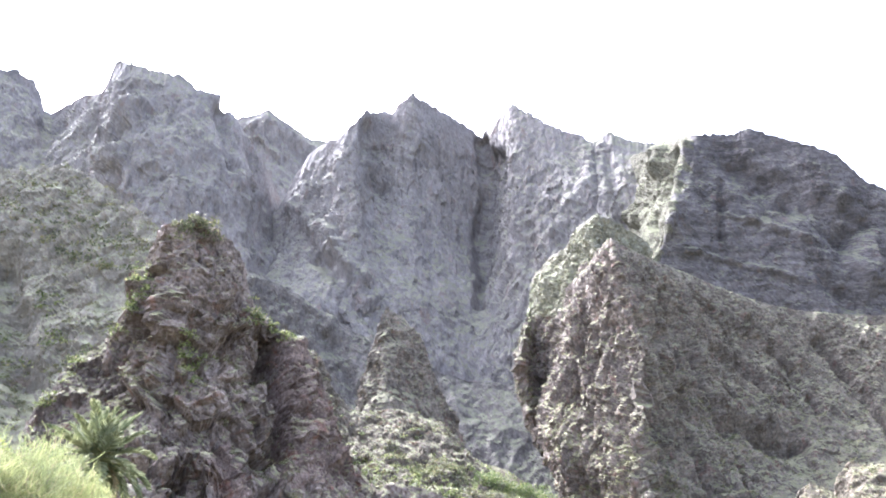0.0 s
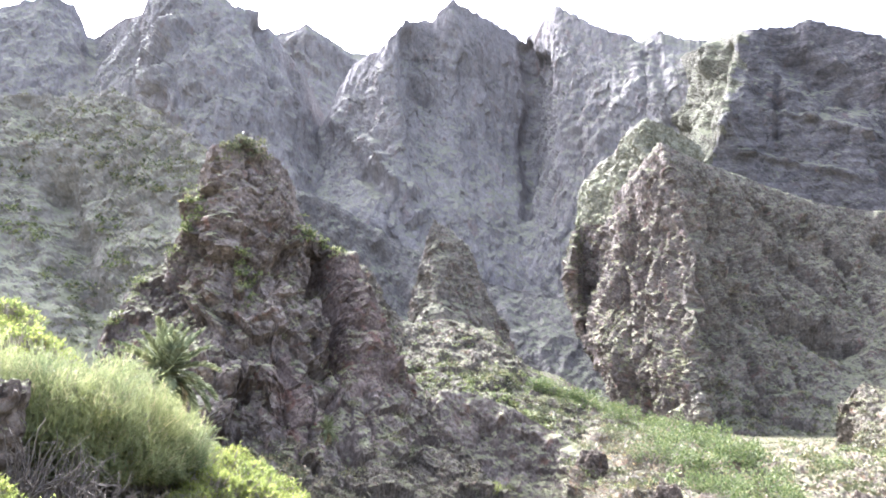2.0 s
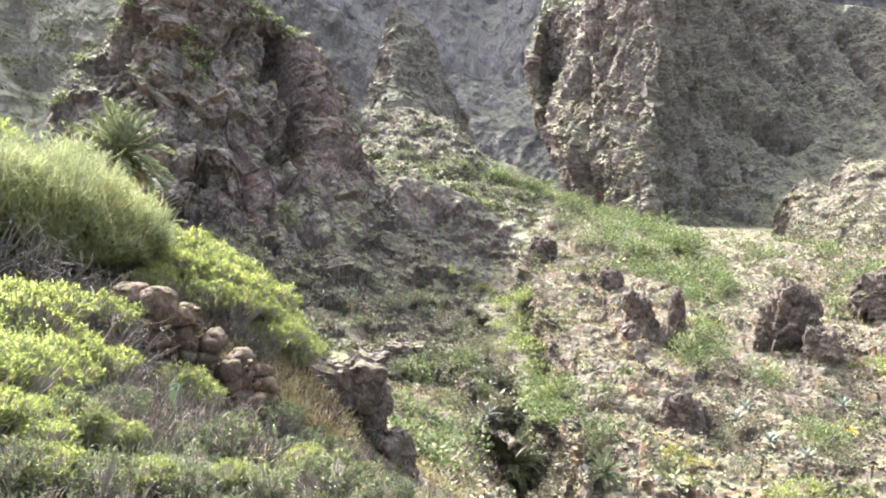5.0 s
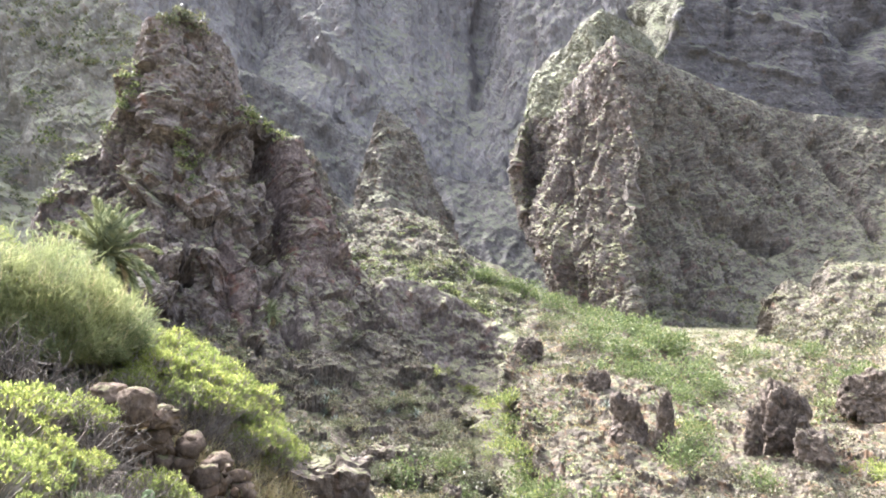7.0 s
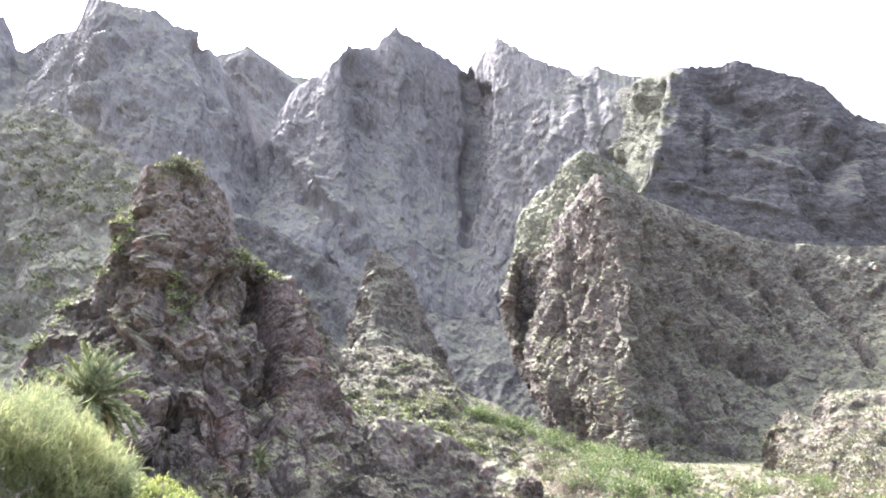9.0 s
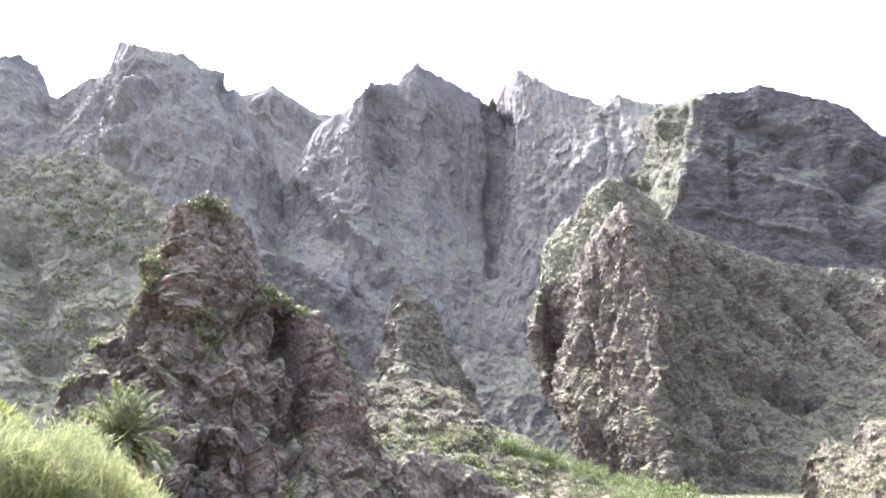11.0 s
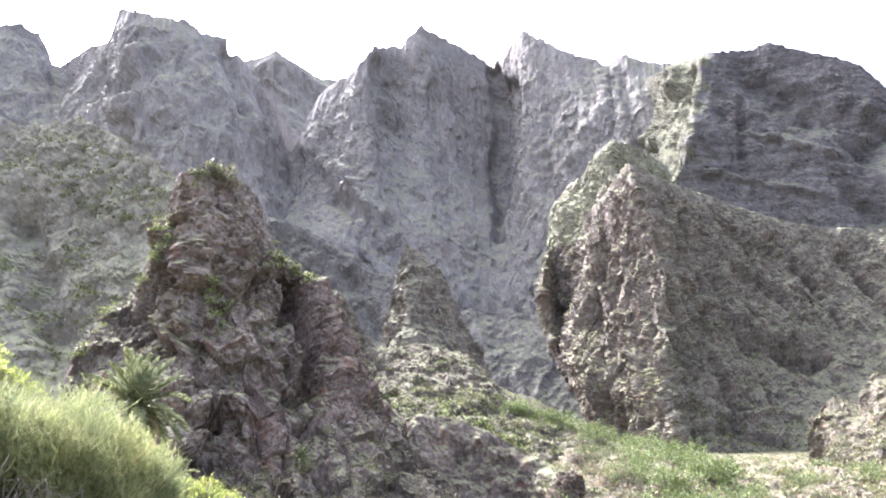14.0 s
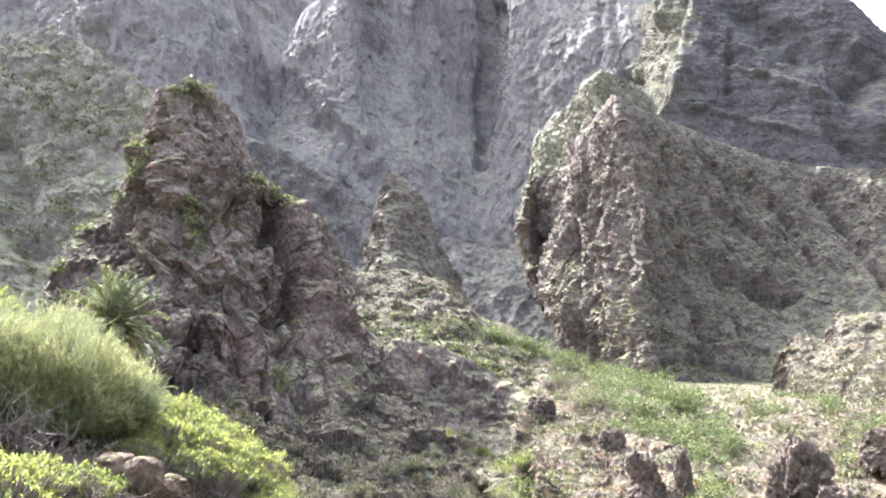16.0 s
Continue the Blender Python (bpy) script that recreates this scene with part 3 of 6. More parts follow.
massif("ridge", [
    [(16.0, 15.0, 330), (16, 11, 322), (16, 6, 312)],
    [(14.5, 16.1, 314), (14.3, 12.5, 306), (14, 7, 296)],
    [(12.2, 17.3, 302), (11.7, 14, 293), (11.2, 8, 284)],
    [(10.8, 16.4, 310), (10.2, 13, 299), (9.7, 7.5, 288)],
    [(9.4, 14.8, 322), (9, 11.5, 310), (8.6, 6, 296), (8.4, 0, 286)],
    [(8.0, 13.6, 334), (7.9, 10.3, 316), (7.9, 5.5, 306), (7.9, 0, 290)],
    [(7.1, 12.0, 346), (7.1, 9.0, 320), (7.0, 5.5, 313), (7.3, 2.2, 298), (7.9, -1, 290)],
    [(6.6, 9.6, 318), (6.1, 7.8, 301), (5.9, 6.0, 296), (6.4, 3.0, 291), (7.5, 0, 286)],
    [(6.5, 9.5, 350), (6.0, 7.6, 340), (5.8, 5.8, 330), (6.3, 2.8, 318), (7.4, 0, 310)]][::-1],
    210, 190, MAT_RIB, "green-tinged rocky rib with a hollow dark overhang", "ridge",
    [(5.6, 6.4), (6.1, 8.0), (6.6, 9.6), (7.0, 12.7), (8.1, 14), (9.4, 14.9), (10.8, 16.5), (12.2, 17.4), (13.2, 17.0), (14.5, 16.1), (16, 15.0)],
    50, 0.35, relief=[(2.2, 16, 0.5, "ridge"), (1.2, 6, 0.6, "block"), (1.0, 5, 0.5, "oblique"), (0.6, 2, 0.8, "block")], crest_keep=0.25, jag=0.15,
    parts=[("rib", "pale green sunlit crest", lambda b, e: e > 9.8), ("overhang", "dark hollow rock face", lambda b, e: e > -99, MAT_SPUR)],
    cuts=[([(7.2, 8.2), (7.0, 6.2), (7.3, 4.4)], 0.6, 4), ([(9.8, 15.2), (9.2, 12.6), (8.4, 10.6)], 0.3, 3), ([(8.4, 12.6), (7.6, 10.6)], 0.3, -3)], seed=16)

massif("ridge", [
    [(13.0, 15.2, 300), (11.3, 13.4, 298), (9.7, 11.3, 296), (8.7, 9.5, 293), (8.4, 6.5, 290), (7.6, 3.2, 286), (7.4, 1.2, 282), (9.0, -3.2, 270), (9.8, -7, 262)],
    [(13.05, 15.5, 268), (11.8, 13.8, 265), (10.2, 11.9, 262), (9.2, 10.1, 259), (8.9, 7.6, 256), (8.2, 3.6, 251), (7.9, 1.6, 248), (9.4, -3, 239), (10.2, -7, 231)],
    [(13.1, 15.5, 257), (12.5, 13.2, 254), (11.4, 10.4, 250), (10.8, 7, 246), (10.4, 3, 240), (10.4, -0.6, 233), (11.2, -3, 229), (12, -7, 219)],
    [(13.15, 15.5, 251), (13.4, 13.2, 246), (13.3, 10.4, 241), (13.1, 7, 236), (12.9, 3, 229), (12.6, -1, 221), (12.8, -7, 212)],
    [(13.2, 15.5, 247), (13.8, 13.2, 241), (14.6, 11.2, 236), (14.5, 9, 230), (15.2, 7, 226), (14.7, 4.6, 221), (14.9, 2.6, 217), (14.2, 0.6, 214), (14.5, -3, 207), (14.6, -7, 200)],
    [(13.7, 15.2, 256), (15.0, 12.4, 251), (15.8, 9, 245), (16.0, 5, 237), (15.7, 1, 226), (15.5, -3, 214), (15.6, -7, 203)],
    [(15.5, 14.1, 266), (16.8, 10, 259), (17.3, 5, 247), (17.3, 0, 233), (17.2, -6.5, 207)],
    [(17.9, 12.9, 287), (19, 8, 272), (19.4, 2, 250), (19, -6.8, 212)],
    [(20.4, 11.6, 296), (21.2, 7, 281), (21.2, 1.5, 257), (20.6, -7, 214)],
    [(22.4, 10.6, 302), (23.2, 6, 286), (23, 1, 262), (22, -7, 215)],
    [(27.1, 9.2, 315), (28.0, 4, 295), (28, -.5, 270), (27.5, -6.5, 220)],
    [(37, 8.4, 330), (37, 3, 300), (37, -5.5, 225)],
    [(46, 9, 340), (46, 3, 300), (46, -5, 225)]],
    470, 300, MAT_SPUR, "steep rocky spur with a sunlit pale flank and ledges", "ridge", None,
    70, 0.4, relief=[(3.4, 28, 0.4, "ridge"), (1.5, 15, 0.16, "oblique"), (1.5, 10, 0.3, "ridge"), (1.2, 5, 0.3, "slant"), (0.8, 5, 0.45, "block"), (0.5, 2.2, 0.5, "block"), (0.35, 1.3, 0.6, "block")], crest_keep=0.3,
    parts=[("flank", "pale sunlit flank", lambda b, e: b + 0.35 * np.sin(e * 3.3) + 0.2 * np.sin(e * 8.1) < np.interp(e, [-7, -3, 1, 4, 8, 11.5, 15.5], [14.4, 14.3, 14.5, 14.9, 14.9, 14.6, 13.4])), ("cliff_face", "shaded grey-brown face", lambda b, e: e > 2.5, MAT_SHADY), ("ledge", "banded foot of the face", lambda b, e: e > -99, MAT_SHADY)],
    cuts=[([(10.2, 9.3), (10.0, 7.4)], 0.32, 5), ([(14.0, 4.8), (14.3, 3.6)], 0.45, 5), ([(13.2, 1.8), (13.5, -1.2), (13.3, -3.6)], 0.4, 4), ([(12.4, 12), (11.6, 7), (11.3, 3)], 0.22, 1.8), ([(13.3, 9), (12.6, 4.5)], 0.22, 1.6), ([(9.4, 6.5), (9.6, 3), (10.4, -1)], 0.22, 1.6),
          ([(14.1, 2.2), (13.9, 0), (14.3, -3.4)], 0.12, -1.5), ([(21.2, 1.9), (22.4, 1.2), (24.2, 0.5)], 0.75, 13), ([(15.9, 9.8), (16.9, 7.0), (17.4, 5.6)], 0.34, 6), ([(16.6, 11.3), (17.8, 8), (18.6, 6.4), (19, 4.6), (20.7, 1.3)], 0.32, 7), ([(19.8, 9.8), (21.2, 7.8), (21.6, 6.6), (23.6, 3.2), (25.4, 0.6)], 0.28, 7),
          ([(22.6, 9.0), (23.6, 7.9), (24.2, 6.4), (26.4, 2.6)], 0.26, 6), ([(17.0, 3.4), (17.6, 1.6), (18, 0), (19.4, -3.8)], 0.28, 5), ([(27.0, 7.5), (30.5, 1)], 0.3, 6), ([(20.0, 7), (21.0, 5.6)], 0.5, 4), ([(20.4, 0.4), (21.6, -3.2)], 0.18, 3), ([(25.0, 1), (26.2, -2.6)], 0.18, 3), ([(16.2, -4.4), (19.5, -4.4), (22, -4.9)], 0.3, 4), ([(17, -2.9), (20.5, -3.1), (23, -3.4)], 0.2, -1.6)], seed=6)

massif("talus", [
    [(-15, 13, 490), (-15, 5, 462), (-15, -4, 424)], [(-12, 11.5, 485), (-11.6, 5, 457), (-11, -4, 419)], [(-9, 9.8, 480), (-8.6, 4.2, 452), (-8, -4, 414)], [(-6, 8.3, 474), (-5.4, 3.4, 446), (-5, -4, 408)], [(-3.6, 7.0, 468), (-2.8, 2.6, 440), (-2, -4.5, 402)],
    [(-1.0, 6.0, 462), (0, 2.2, 434), (1, -4.5, 396)], [(2, 5.2, 458), (2.8, 1.6, 430), (3.4, -5, 392)], [(5, 4.7, 452), (5.6, 1.2, 424), (6.2, -5, 386)], [(8.5, 4.4, 446), (9, 1, 418), (9.5, -5, 380)], [(13, 5, 440), (13, 1, 412), (13, -5, 374)]],
    240, 110, MAT_TALUS, "shadowy grey-brown talus slope below the cliff wall", "slope", None,
    30, 0.3, relief=[(5, 34, 0.4, "ridge"), (1.6, 12, 0.6, "ridge"), (0.8, 4, 0.8, "block")], crest_keep=0.9, seed=21, flat_keep=0.5, cuts=[([(-9, 8), (-5, 2)], 0.6, 6), ([(-1, 5), (2, -1)], 0.7, 7)],
    parts=[("upper_slope", "", lambda b, e: e > 2.5), ("lower_slope", "", lambda b, e: e > -99)])

massif("rock_needle", [
    [(-6.6, 2.5, 232), (-6.4, 2, 226), (-6.2, 1, 215)], [(-5.3, 7.6, 232), (-5.6, 4.5, 224), (-5.6, 0, 205)], [(-4.4, 10.5, 232), (-4.3, 6, 221), (-4.2, 0, 202)],
    [(-3, 9.7, 236), (-2.8, 5, 222), (-2.6, 0, 203)], [(-1.8, 8.5, 240), (-1.6, 5, 228), (-1.3, 0, 206)], [(-.3, 4.6, 246), (-.1, 3, 236), (0, -1, 212)], [(1.2, 1.6, 250), (1.4, 0, 240), (1.6, -2, 220)]],
    110, 110, MAT_SHADY, "slender brown rock needle standing in the canyon", "rock",
    [(-6.6, 2.5), (-5.9, 4.8), (-5.25, 7.8), (-4.75, 9.9), (-4.4, 10.5), (-4.0, 10.2), (-3, 9.7), (-1.8, 8.5), (-.3, 4.6), (.9, 2.4), (1.2, 1.6)],
    16, 0.7, relief=[(1.8, 14, 0.4, "ridge"), (1.0, 5, 0.5, "oblique"), (0.7, 2.6, 0.8, "block"), (0.4, 2, 0.8, "fbm")], crest_keep=0.2, seed=7, jag=0.25,
    parts=[("needle_tip", "", lambda b, e: e > 6.5), ("needle_base", "", lambda b, e: e > -99)])

massif("hillside", [
    [(-50, 15, 150), (-50, 6, 130), (-50, -2, 105)],
    [(-40, 16.8, 155), (-40, 8, 135), (-40, -1, 108)],
    [(-33.4, 18, 150), (-33.4, 9, 132), (-33, -2, 106)],
    [(-28.5, 18.9, 142), (-28.6, 9, 126), (-28.5, -2, 104)],
    [(-24.8, 17.3, 132), (-25.4, 9, 118), (-26, -2, 100)],
    [(-21.5, 15.2, 124), (-22.2, 8, 113), (-23, -3, 98)],
    [(-18.5, 11, 128), (-19, 5, 115), (-20, -4, 100)]],
    280, 170, MAT_HILL, "green-grey scrub-covered rocky hillside", "hill",
    [(-50, 15), (-38, 17.2), (-35.4, 17.5), (-33.4, 18.0), (-30.9, 18.1), (-28.5, 18.9), (-26.8, 18.5), (-24.8, 17.3), (-22.7, 16.2), (-21.5, 15.2), (-18.5, 11)],
    50, 0.5, relief=[(2.0, 22, 0.5, "ridge"), (0.4, 3.0, 1.2, "block"), (0.7, 7, 0.5, "oblique"), (0.25, 1.3, 1.2, "block")], crest_keep=0.3, jag=0.25, parts=[("brow", "greener brow", lambda b, e: e > 13), ("slope", "", lambda b, e: e > -99)],
    cuts=[([(-32, 12), (-30, 6), (-27, 1)], 1.2, 4)], seed=8)

massif("crag", [
    [(-28.4, -1.5, 74), (-28.3, -4, 69), (-28, -9, 58)],
    [(-26.7, 5, 80), (-26.3, 0, 69), (-26, -6, 61), (-26, -10, 52)],
    [(-24.1, 7.4, 86), (-23.6, 3, 75), (-23.2, -2, 65), (-23, -10, 50)],
    [(-22.2, 12, 86), (-21.4, 5, 75), (-20.8, -2, 65), (-20.4, -7, 61), (-20, -11, 48)],
    [(-21.1, 15.7, 82), (-20.2, 8, 74), (-19, -1, 66), (-18.6, -7, 61), (-18, -12, 47)],
    [(-17.6, 15.7, 83), (-17.2, 8, 75), (-16.6, -1, 66), (-16.2, -7.5, 61), (-15.5, -12.5, 45)],
    [(-15, 12.6, 84), (-14.8, 6, 76), (-14, -3, 66), (-13.4, -8, 60), (-12.5, -16.5, 39)],
    [(-12.8, 9, 84), (-12.6, 4, 78), (-12, -4, 68), (-11, -9, 60), (-9.5, -18.5, 36.5)],
    [(-10, 6.6, 84), (-9.8, 1, 77), (-9, -5.5, 68), (-8, -10.5, 57), (-6, -19.5, 35.5)],
    [(-7.6, 1, 82), (-7, -4, 75), (-6, -8, 66), (-5, -12, 54), (-3, -18.5, 37)],
    [(-4.5, -3.2, 80), (-3.8, -6.5, 74), (-2.4, -11, 60), (0, -20, 35)],
    [(-1.5, -8, 74), (-.4, -10, 66), (1.6, -14, 50), (3, -22, 31)],
    [(1.5, -13, 62), (2.5, -14.8, 54), (4.5, -18, 43), (5, -24, 29)]],
    410, 350, MAT_CRAG, "rugged purple-brown volcanic crag with scrub on its ledges", "rock",
    [(-28.4, -1.5), (-28, 1.5), (-26.7, 5), (-24.1, 7.4), (-22.5, 10.7), (-22.25, 13.1), (-21.7, 15.2), (-21.1, 15.7), (-19, 16.2), (-17.6, 15.6), (-16.1, 14.7), (-15.2, 13.2), (-14.8, 10.7), (-13.5, 9.4), (-11.4, 8), (-9.7, 6.3),
     (-8.1, 2.8), (-7.2, -.6), (-6.1, -1.9), (-4, -3.8), (-1.5, -8.0), (1.5, -13.0)],
    22, 0.6, flat_keep=0.55, relief=[(1.0, 13, 0.9, "ridge"), (1.5, 5.2, 0.8, "block"), (0.9, 2.4, 0.9, "block"), (0.25, 5, 0.5, "oblique"), (0.45, 1.1, 0.9, "block"), (0.2, 0.6, 0.9, "block"), (0.08, 0.5, 0.8, "fbm")], crest_keep=0.2, jag=0.35,
    parts=[("buttress", "lower shoulder with a sunlit edge", lambda b, e: (b < -21.5) & (e > -3)), ("pillar", "dark red-brown pillar", lambda b, e: (b > -12.2 + 0.3 * np.sin(e * 2.3)) & (e > -3 + 0.5 * np.sin(b * 3.1)), MAT_RED), ("red_face", "dark rust-red rock face", lambda b, e: ((b + 15.1 + 0.2 * (e + 3)) / (1.5 + 0.4 * np.sin(e * 2.7))) ** 2 + ((e + 3.4) / (4.4 + 0.6 * np.sin(b * 4.1))) ** 2 < 1, MAT_RED), ("summit_block", "", lambda b, e: e > 6), ("cliff_face", "", lambda b, e: e > -7), ("scree_apron", "grey scrubby scree", lambda b, e: e > -99, MAT_APRON)],
    cuts=[([(-13, 8.4), (-12.4, 4), (-11.8, 0)], 0.65, 6), ([(-11, 7), (-10, 3), (-9, -1)], 0.8, -2.2), ([(-18.2, 0.6), (-18.6, -1), (-18.4, -2.6)], 0.25, 1.2), ([(-12.3, -3), (-12.0, -7)], 0.4, 2.0),
          ([(-10.8, -7), (-10, -8.6)], 0.7, 1.6), ([(-7, -4), (-6.3, -8)], 0.35, 1.8), ([(-15.5, 1), (-15.2, -6)], 0.8, 1.2), ([(-23.6, -1.6), (-21.5, -2.0), (-19.6, -2.4)], 0.5, 2.2), ([(-20.7, 0), (-20.3, -3), (-20.4, -6.5)], 0.25, 1.8), ([(-19.0, -1.5), (-18.9, -7)], 0.22, 1.5), ([(-15.0, -1), (-14.6, -4), (-14.5, -8)], 0.25, 1.8), ([(-13.5, -4), (-13.3, -8.5)], 0.22, 1.5), ([(-9.8, -3), (-9.0, -7)], 0.25, 1.6), ([(-22.5, 4.4), (-20.6, 2.6), (-18.6, 1.6)], 0.35, -1.6), ([(-24.4, 2.2), (-22, 0.6), (-20, 0.2)], 0.35, -1.4), ([(-20, 9.4), (-17.6, 8.2), (-15.6, 8)], 0.4, -1.1), ([(-17, -1), (-16.7, -7)], 0.6, -0.7)], seed=9)

massif("hillock", [
    [(-11, 7.5, 142), (-11, 3, 128), (-11, -3, 100)], [(-8.3, 4, 138), (-8, 0, 118), (-7.5, -6, 88)], [(-3.4, 2.6, 134), (-3.4, -1, 112), (-3.2, -5, 84)], [(0, 1.8, 132), (0.2, -2, 110), (0.6, -6.5, 82)],
    [(2.4, -.6, 128), (2.8, -3.2, 108), (3.6, -7.5, 80)], [(4.8, -2.2, 126), (5.4, -4.4, 106), (6.2, -8, 78)], [(8.5, -4, 125), (9, -5.6, 106), (9.5, -8.5, 78)], [(12, -6.5, 120), (12, -8, 100), (12, -10, 78)]],
    250, 130, MAT_KNOLL, "sunlit stony hillock dotted with pale scrub", "hill",
    [(-11, 7.6), (-9.5, 6.9), (-8.1, 3.9), (-6.8, 2.8), (-3.4, 2.6), (-1.5, 2.4), (0, 1.8), (2.4, -.6), (4.8, -2.2), (7.2, -3.3), (9.5, -4.4), (12, -6.5)],
    22, 0.5, relief=[(1.6, 10, 0.6, "ridge"), (1.1, 3.6, 0.9, "block"), (0.6, 1.6, 1, "block"), (0.8, 3.5, 0.8, "ridge"), (0.3, 1.2, 1, "fbm")], crest_keep=0.5, seed=10, flat_keep=0.45, parts=[("brow", "", lambda b, e: e > -1), ("slope", "", lambda b, e: e > -99)])

massif("rock_outcrop", [
    [(-5.4, -3.6, 78), (-5.2, -6, 76), (-5, -13, 70)], [(-3.8, -2.4, 78), (-3.6, -6, 75.5), (-3.2, -14, 69)], [(-1.5, -2.8, 78), (-1.2, -6.5, 75.5), (-1, -14, 69)], [(1.4, -4, 78), (1.6, -8, 75), (1.6, -15, 66)],
    [(4, -5.4, 77), (4.2, -9, 73), (4.6, -16, 60)], [(6.7, -6.8, 75), (6.6, -9.5, 69), (7, -16, 56)], [(9, -9, 70), (8.8, -12, 62), (8.8, -17, 52)]],
    190, 130, MAT_CRAG, "dark layered rock outcrop on the hillock's slope", "rock",
    [(-5.4, -3.8), (-3.8, -2.4), (-1.5, -2.8), (1.4, -3.9), (4, -5.4), (6.7, -6.8), (9, -9)],
    10, 0.4, relief=[(1.2, 7, 0.3, "ridge"), (0.5, 1.6, 1, "layer"), (0.6, 2.4, 0.6, "ridge"), (0.15, .5, 0.8, "fbm")], crest_keep=0.4, seed=11, parts=[("cliff_face", "", lambda b, e: b < 3), ("buttress", "paler sunlit end", lambda b, e: b > -99)])

massif("rock_outcrop", [
    [(23.6, -6, 116), (23.6, -6.6, 112), (23.6, -8, 104)], [(24.3, -2.8, 116), (24.3, -5, 110), (24.3, -8, 98)], [(26, -2.4, 116), (26, -5, 106), (26, -9, 84)], [(28, -0.8, 116), (28.2, -4, 104), (28.4, -9, 80)],
    [(31, -0.8, 116), (31, -4, 102), (31, -10, 72)], [(37, 0.5, 115), (37, -4, 100), (37, -10, 70)], [(45, 3, 112), (45, -3, 95), (45, -10, 66)]],
    200, 120, MAT_KNOLL, "pale sunlit rocky knoll above the valley floor", "rock",
    [(23.6, -6.2), (24.1, -3.2), (24.4, -2.6), (25.3, -2), (26.7, -2.7), (27.1, -1.7), (27.8, -0.8), (31, -0.8), (37, 0.5), (45, 3)],
    16, 0.5, relief=[(1.4, 9, 0.4, "ridge"), (0.7, 2.4, 1, "block"), (0.6, 3, 0.6, "ridge"), (0.3, 1, 0.8, "fbm")], crest_keep=0.4, seed=12, flat_keep=0.45, parts=[("knoll", "", lambda b, e: b < 26.7), ("ledge", "", lambda b, e: b > -99)])

massif("valley_slope", [
    [(-1, -6.5, 120), (0.0, -9.5, 86), (0.8, -14, 62), (1.8, -20, 46), (3.0, -26, 33), (3, -32, 24)],
    [(3.4, -5.0, 119), (4.2, -8.4, 84), (4.8, -12.8, 61), (5.8, -18.6, 45), (7.6, -25, 31), (8, -31, 23)],
    [(4.6, -4.5, 118), (5.4, -7.8, 82), (5.9, -11.8, 60), (7.2, -17.4, 44), (9.0, -24, 30), (9.5, -30, 22)],
    [(5.6, -4.4, 116), (6.2, -7.4, 78), (6.9, -11, 57), (8.2, -16.2, 41), (10.0, -23, 27), (10.5, -30, 20)],
    [(7.4, -4.2, 118), (7.6, -6.8, 80), (8.4, -10.2, 57), (9.8, -15.6, 41), (11.4, -23, 27), (12, -30, 20)],
    [(11, -4.9, 216), (11.5, -6.2, 82), (12, -9.6, 58), (13.2, -15.4, 41), (14.2, -23, 27), (14.4, -31, 20)],
    [(17, -5.6, 218), (17, -7, 84), (17, -10.2, 58), (18, -16, 41), (19, -23.5, 27), (19, -31, 20)],
    [(24, -5.6, 222), (24, -7, 84), (24, -10, 58), (25, -16, 41), (26, -24, 27), (26, -31, 20)],
    [(32, -5.5, 120), (32, -6.4, 86), (32, -9, 60), (33, -16, 41), (34, -24, 27), (34, -31, 20)],
    [(44, -3, 110), (44, -4.5, 84), (44, -9, 60), (44, -17, 40), (44, -25, 27), (44, -32, 20)]],
    420, 330, MAT_BANK, "rubbly sunlit valley slope of pale stones and dry earth", "slope", None,
    6, 0.6, relief=[(1.3, 9, 1, "ridge"), (0.45, 2.2, 1, "block"), (0.6, 3.2, 0.6, "oblique"), (0.28, 0.9, 1, "block"), (0.14, 0.6, 1, "fbm")], crest_keep=0.4, seed=13, kind="structure", flat_keep=0.45,
    cuts=[([(6.2, -8.5), (7.0, -11), (8.3, -16.2), (10, -22), (11, -26)], 0.4, -0.9), ([(4.6, -11), (5.8, -16.2), (6.3, -18.5)], 0.7, 0.7)],
    # Left of the edge, darker apron rock stands in for the gully's shade.
    parts=[("gully_side", "darker earth beside the gully", lambda b, e: b < np.interp(e, [-31, -22, -16, -11, -8, -4], [11.6, 9.4, 7.7, 6.4, 5.4, 3.2]) + 0.25 * np.sin(e * 3.1), MAT_APRON), ("open_slope", "", lambda b, e: e > -99)])


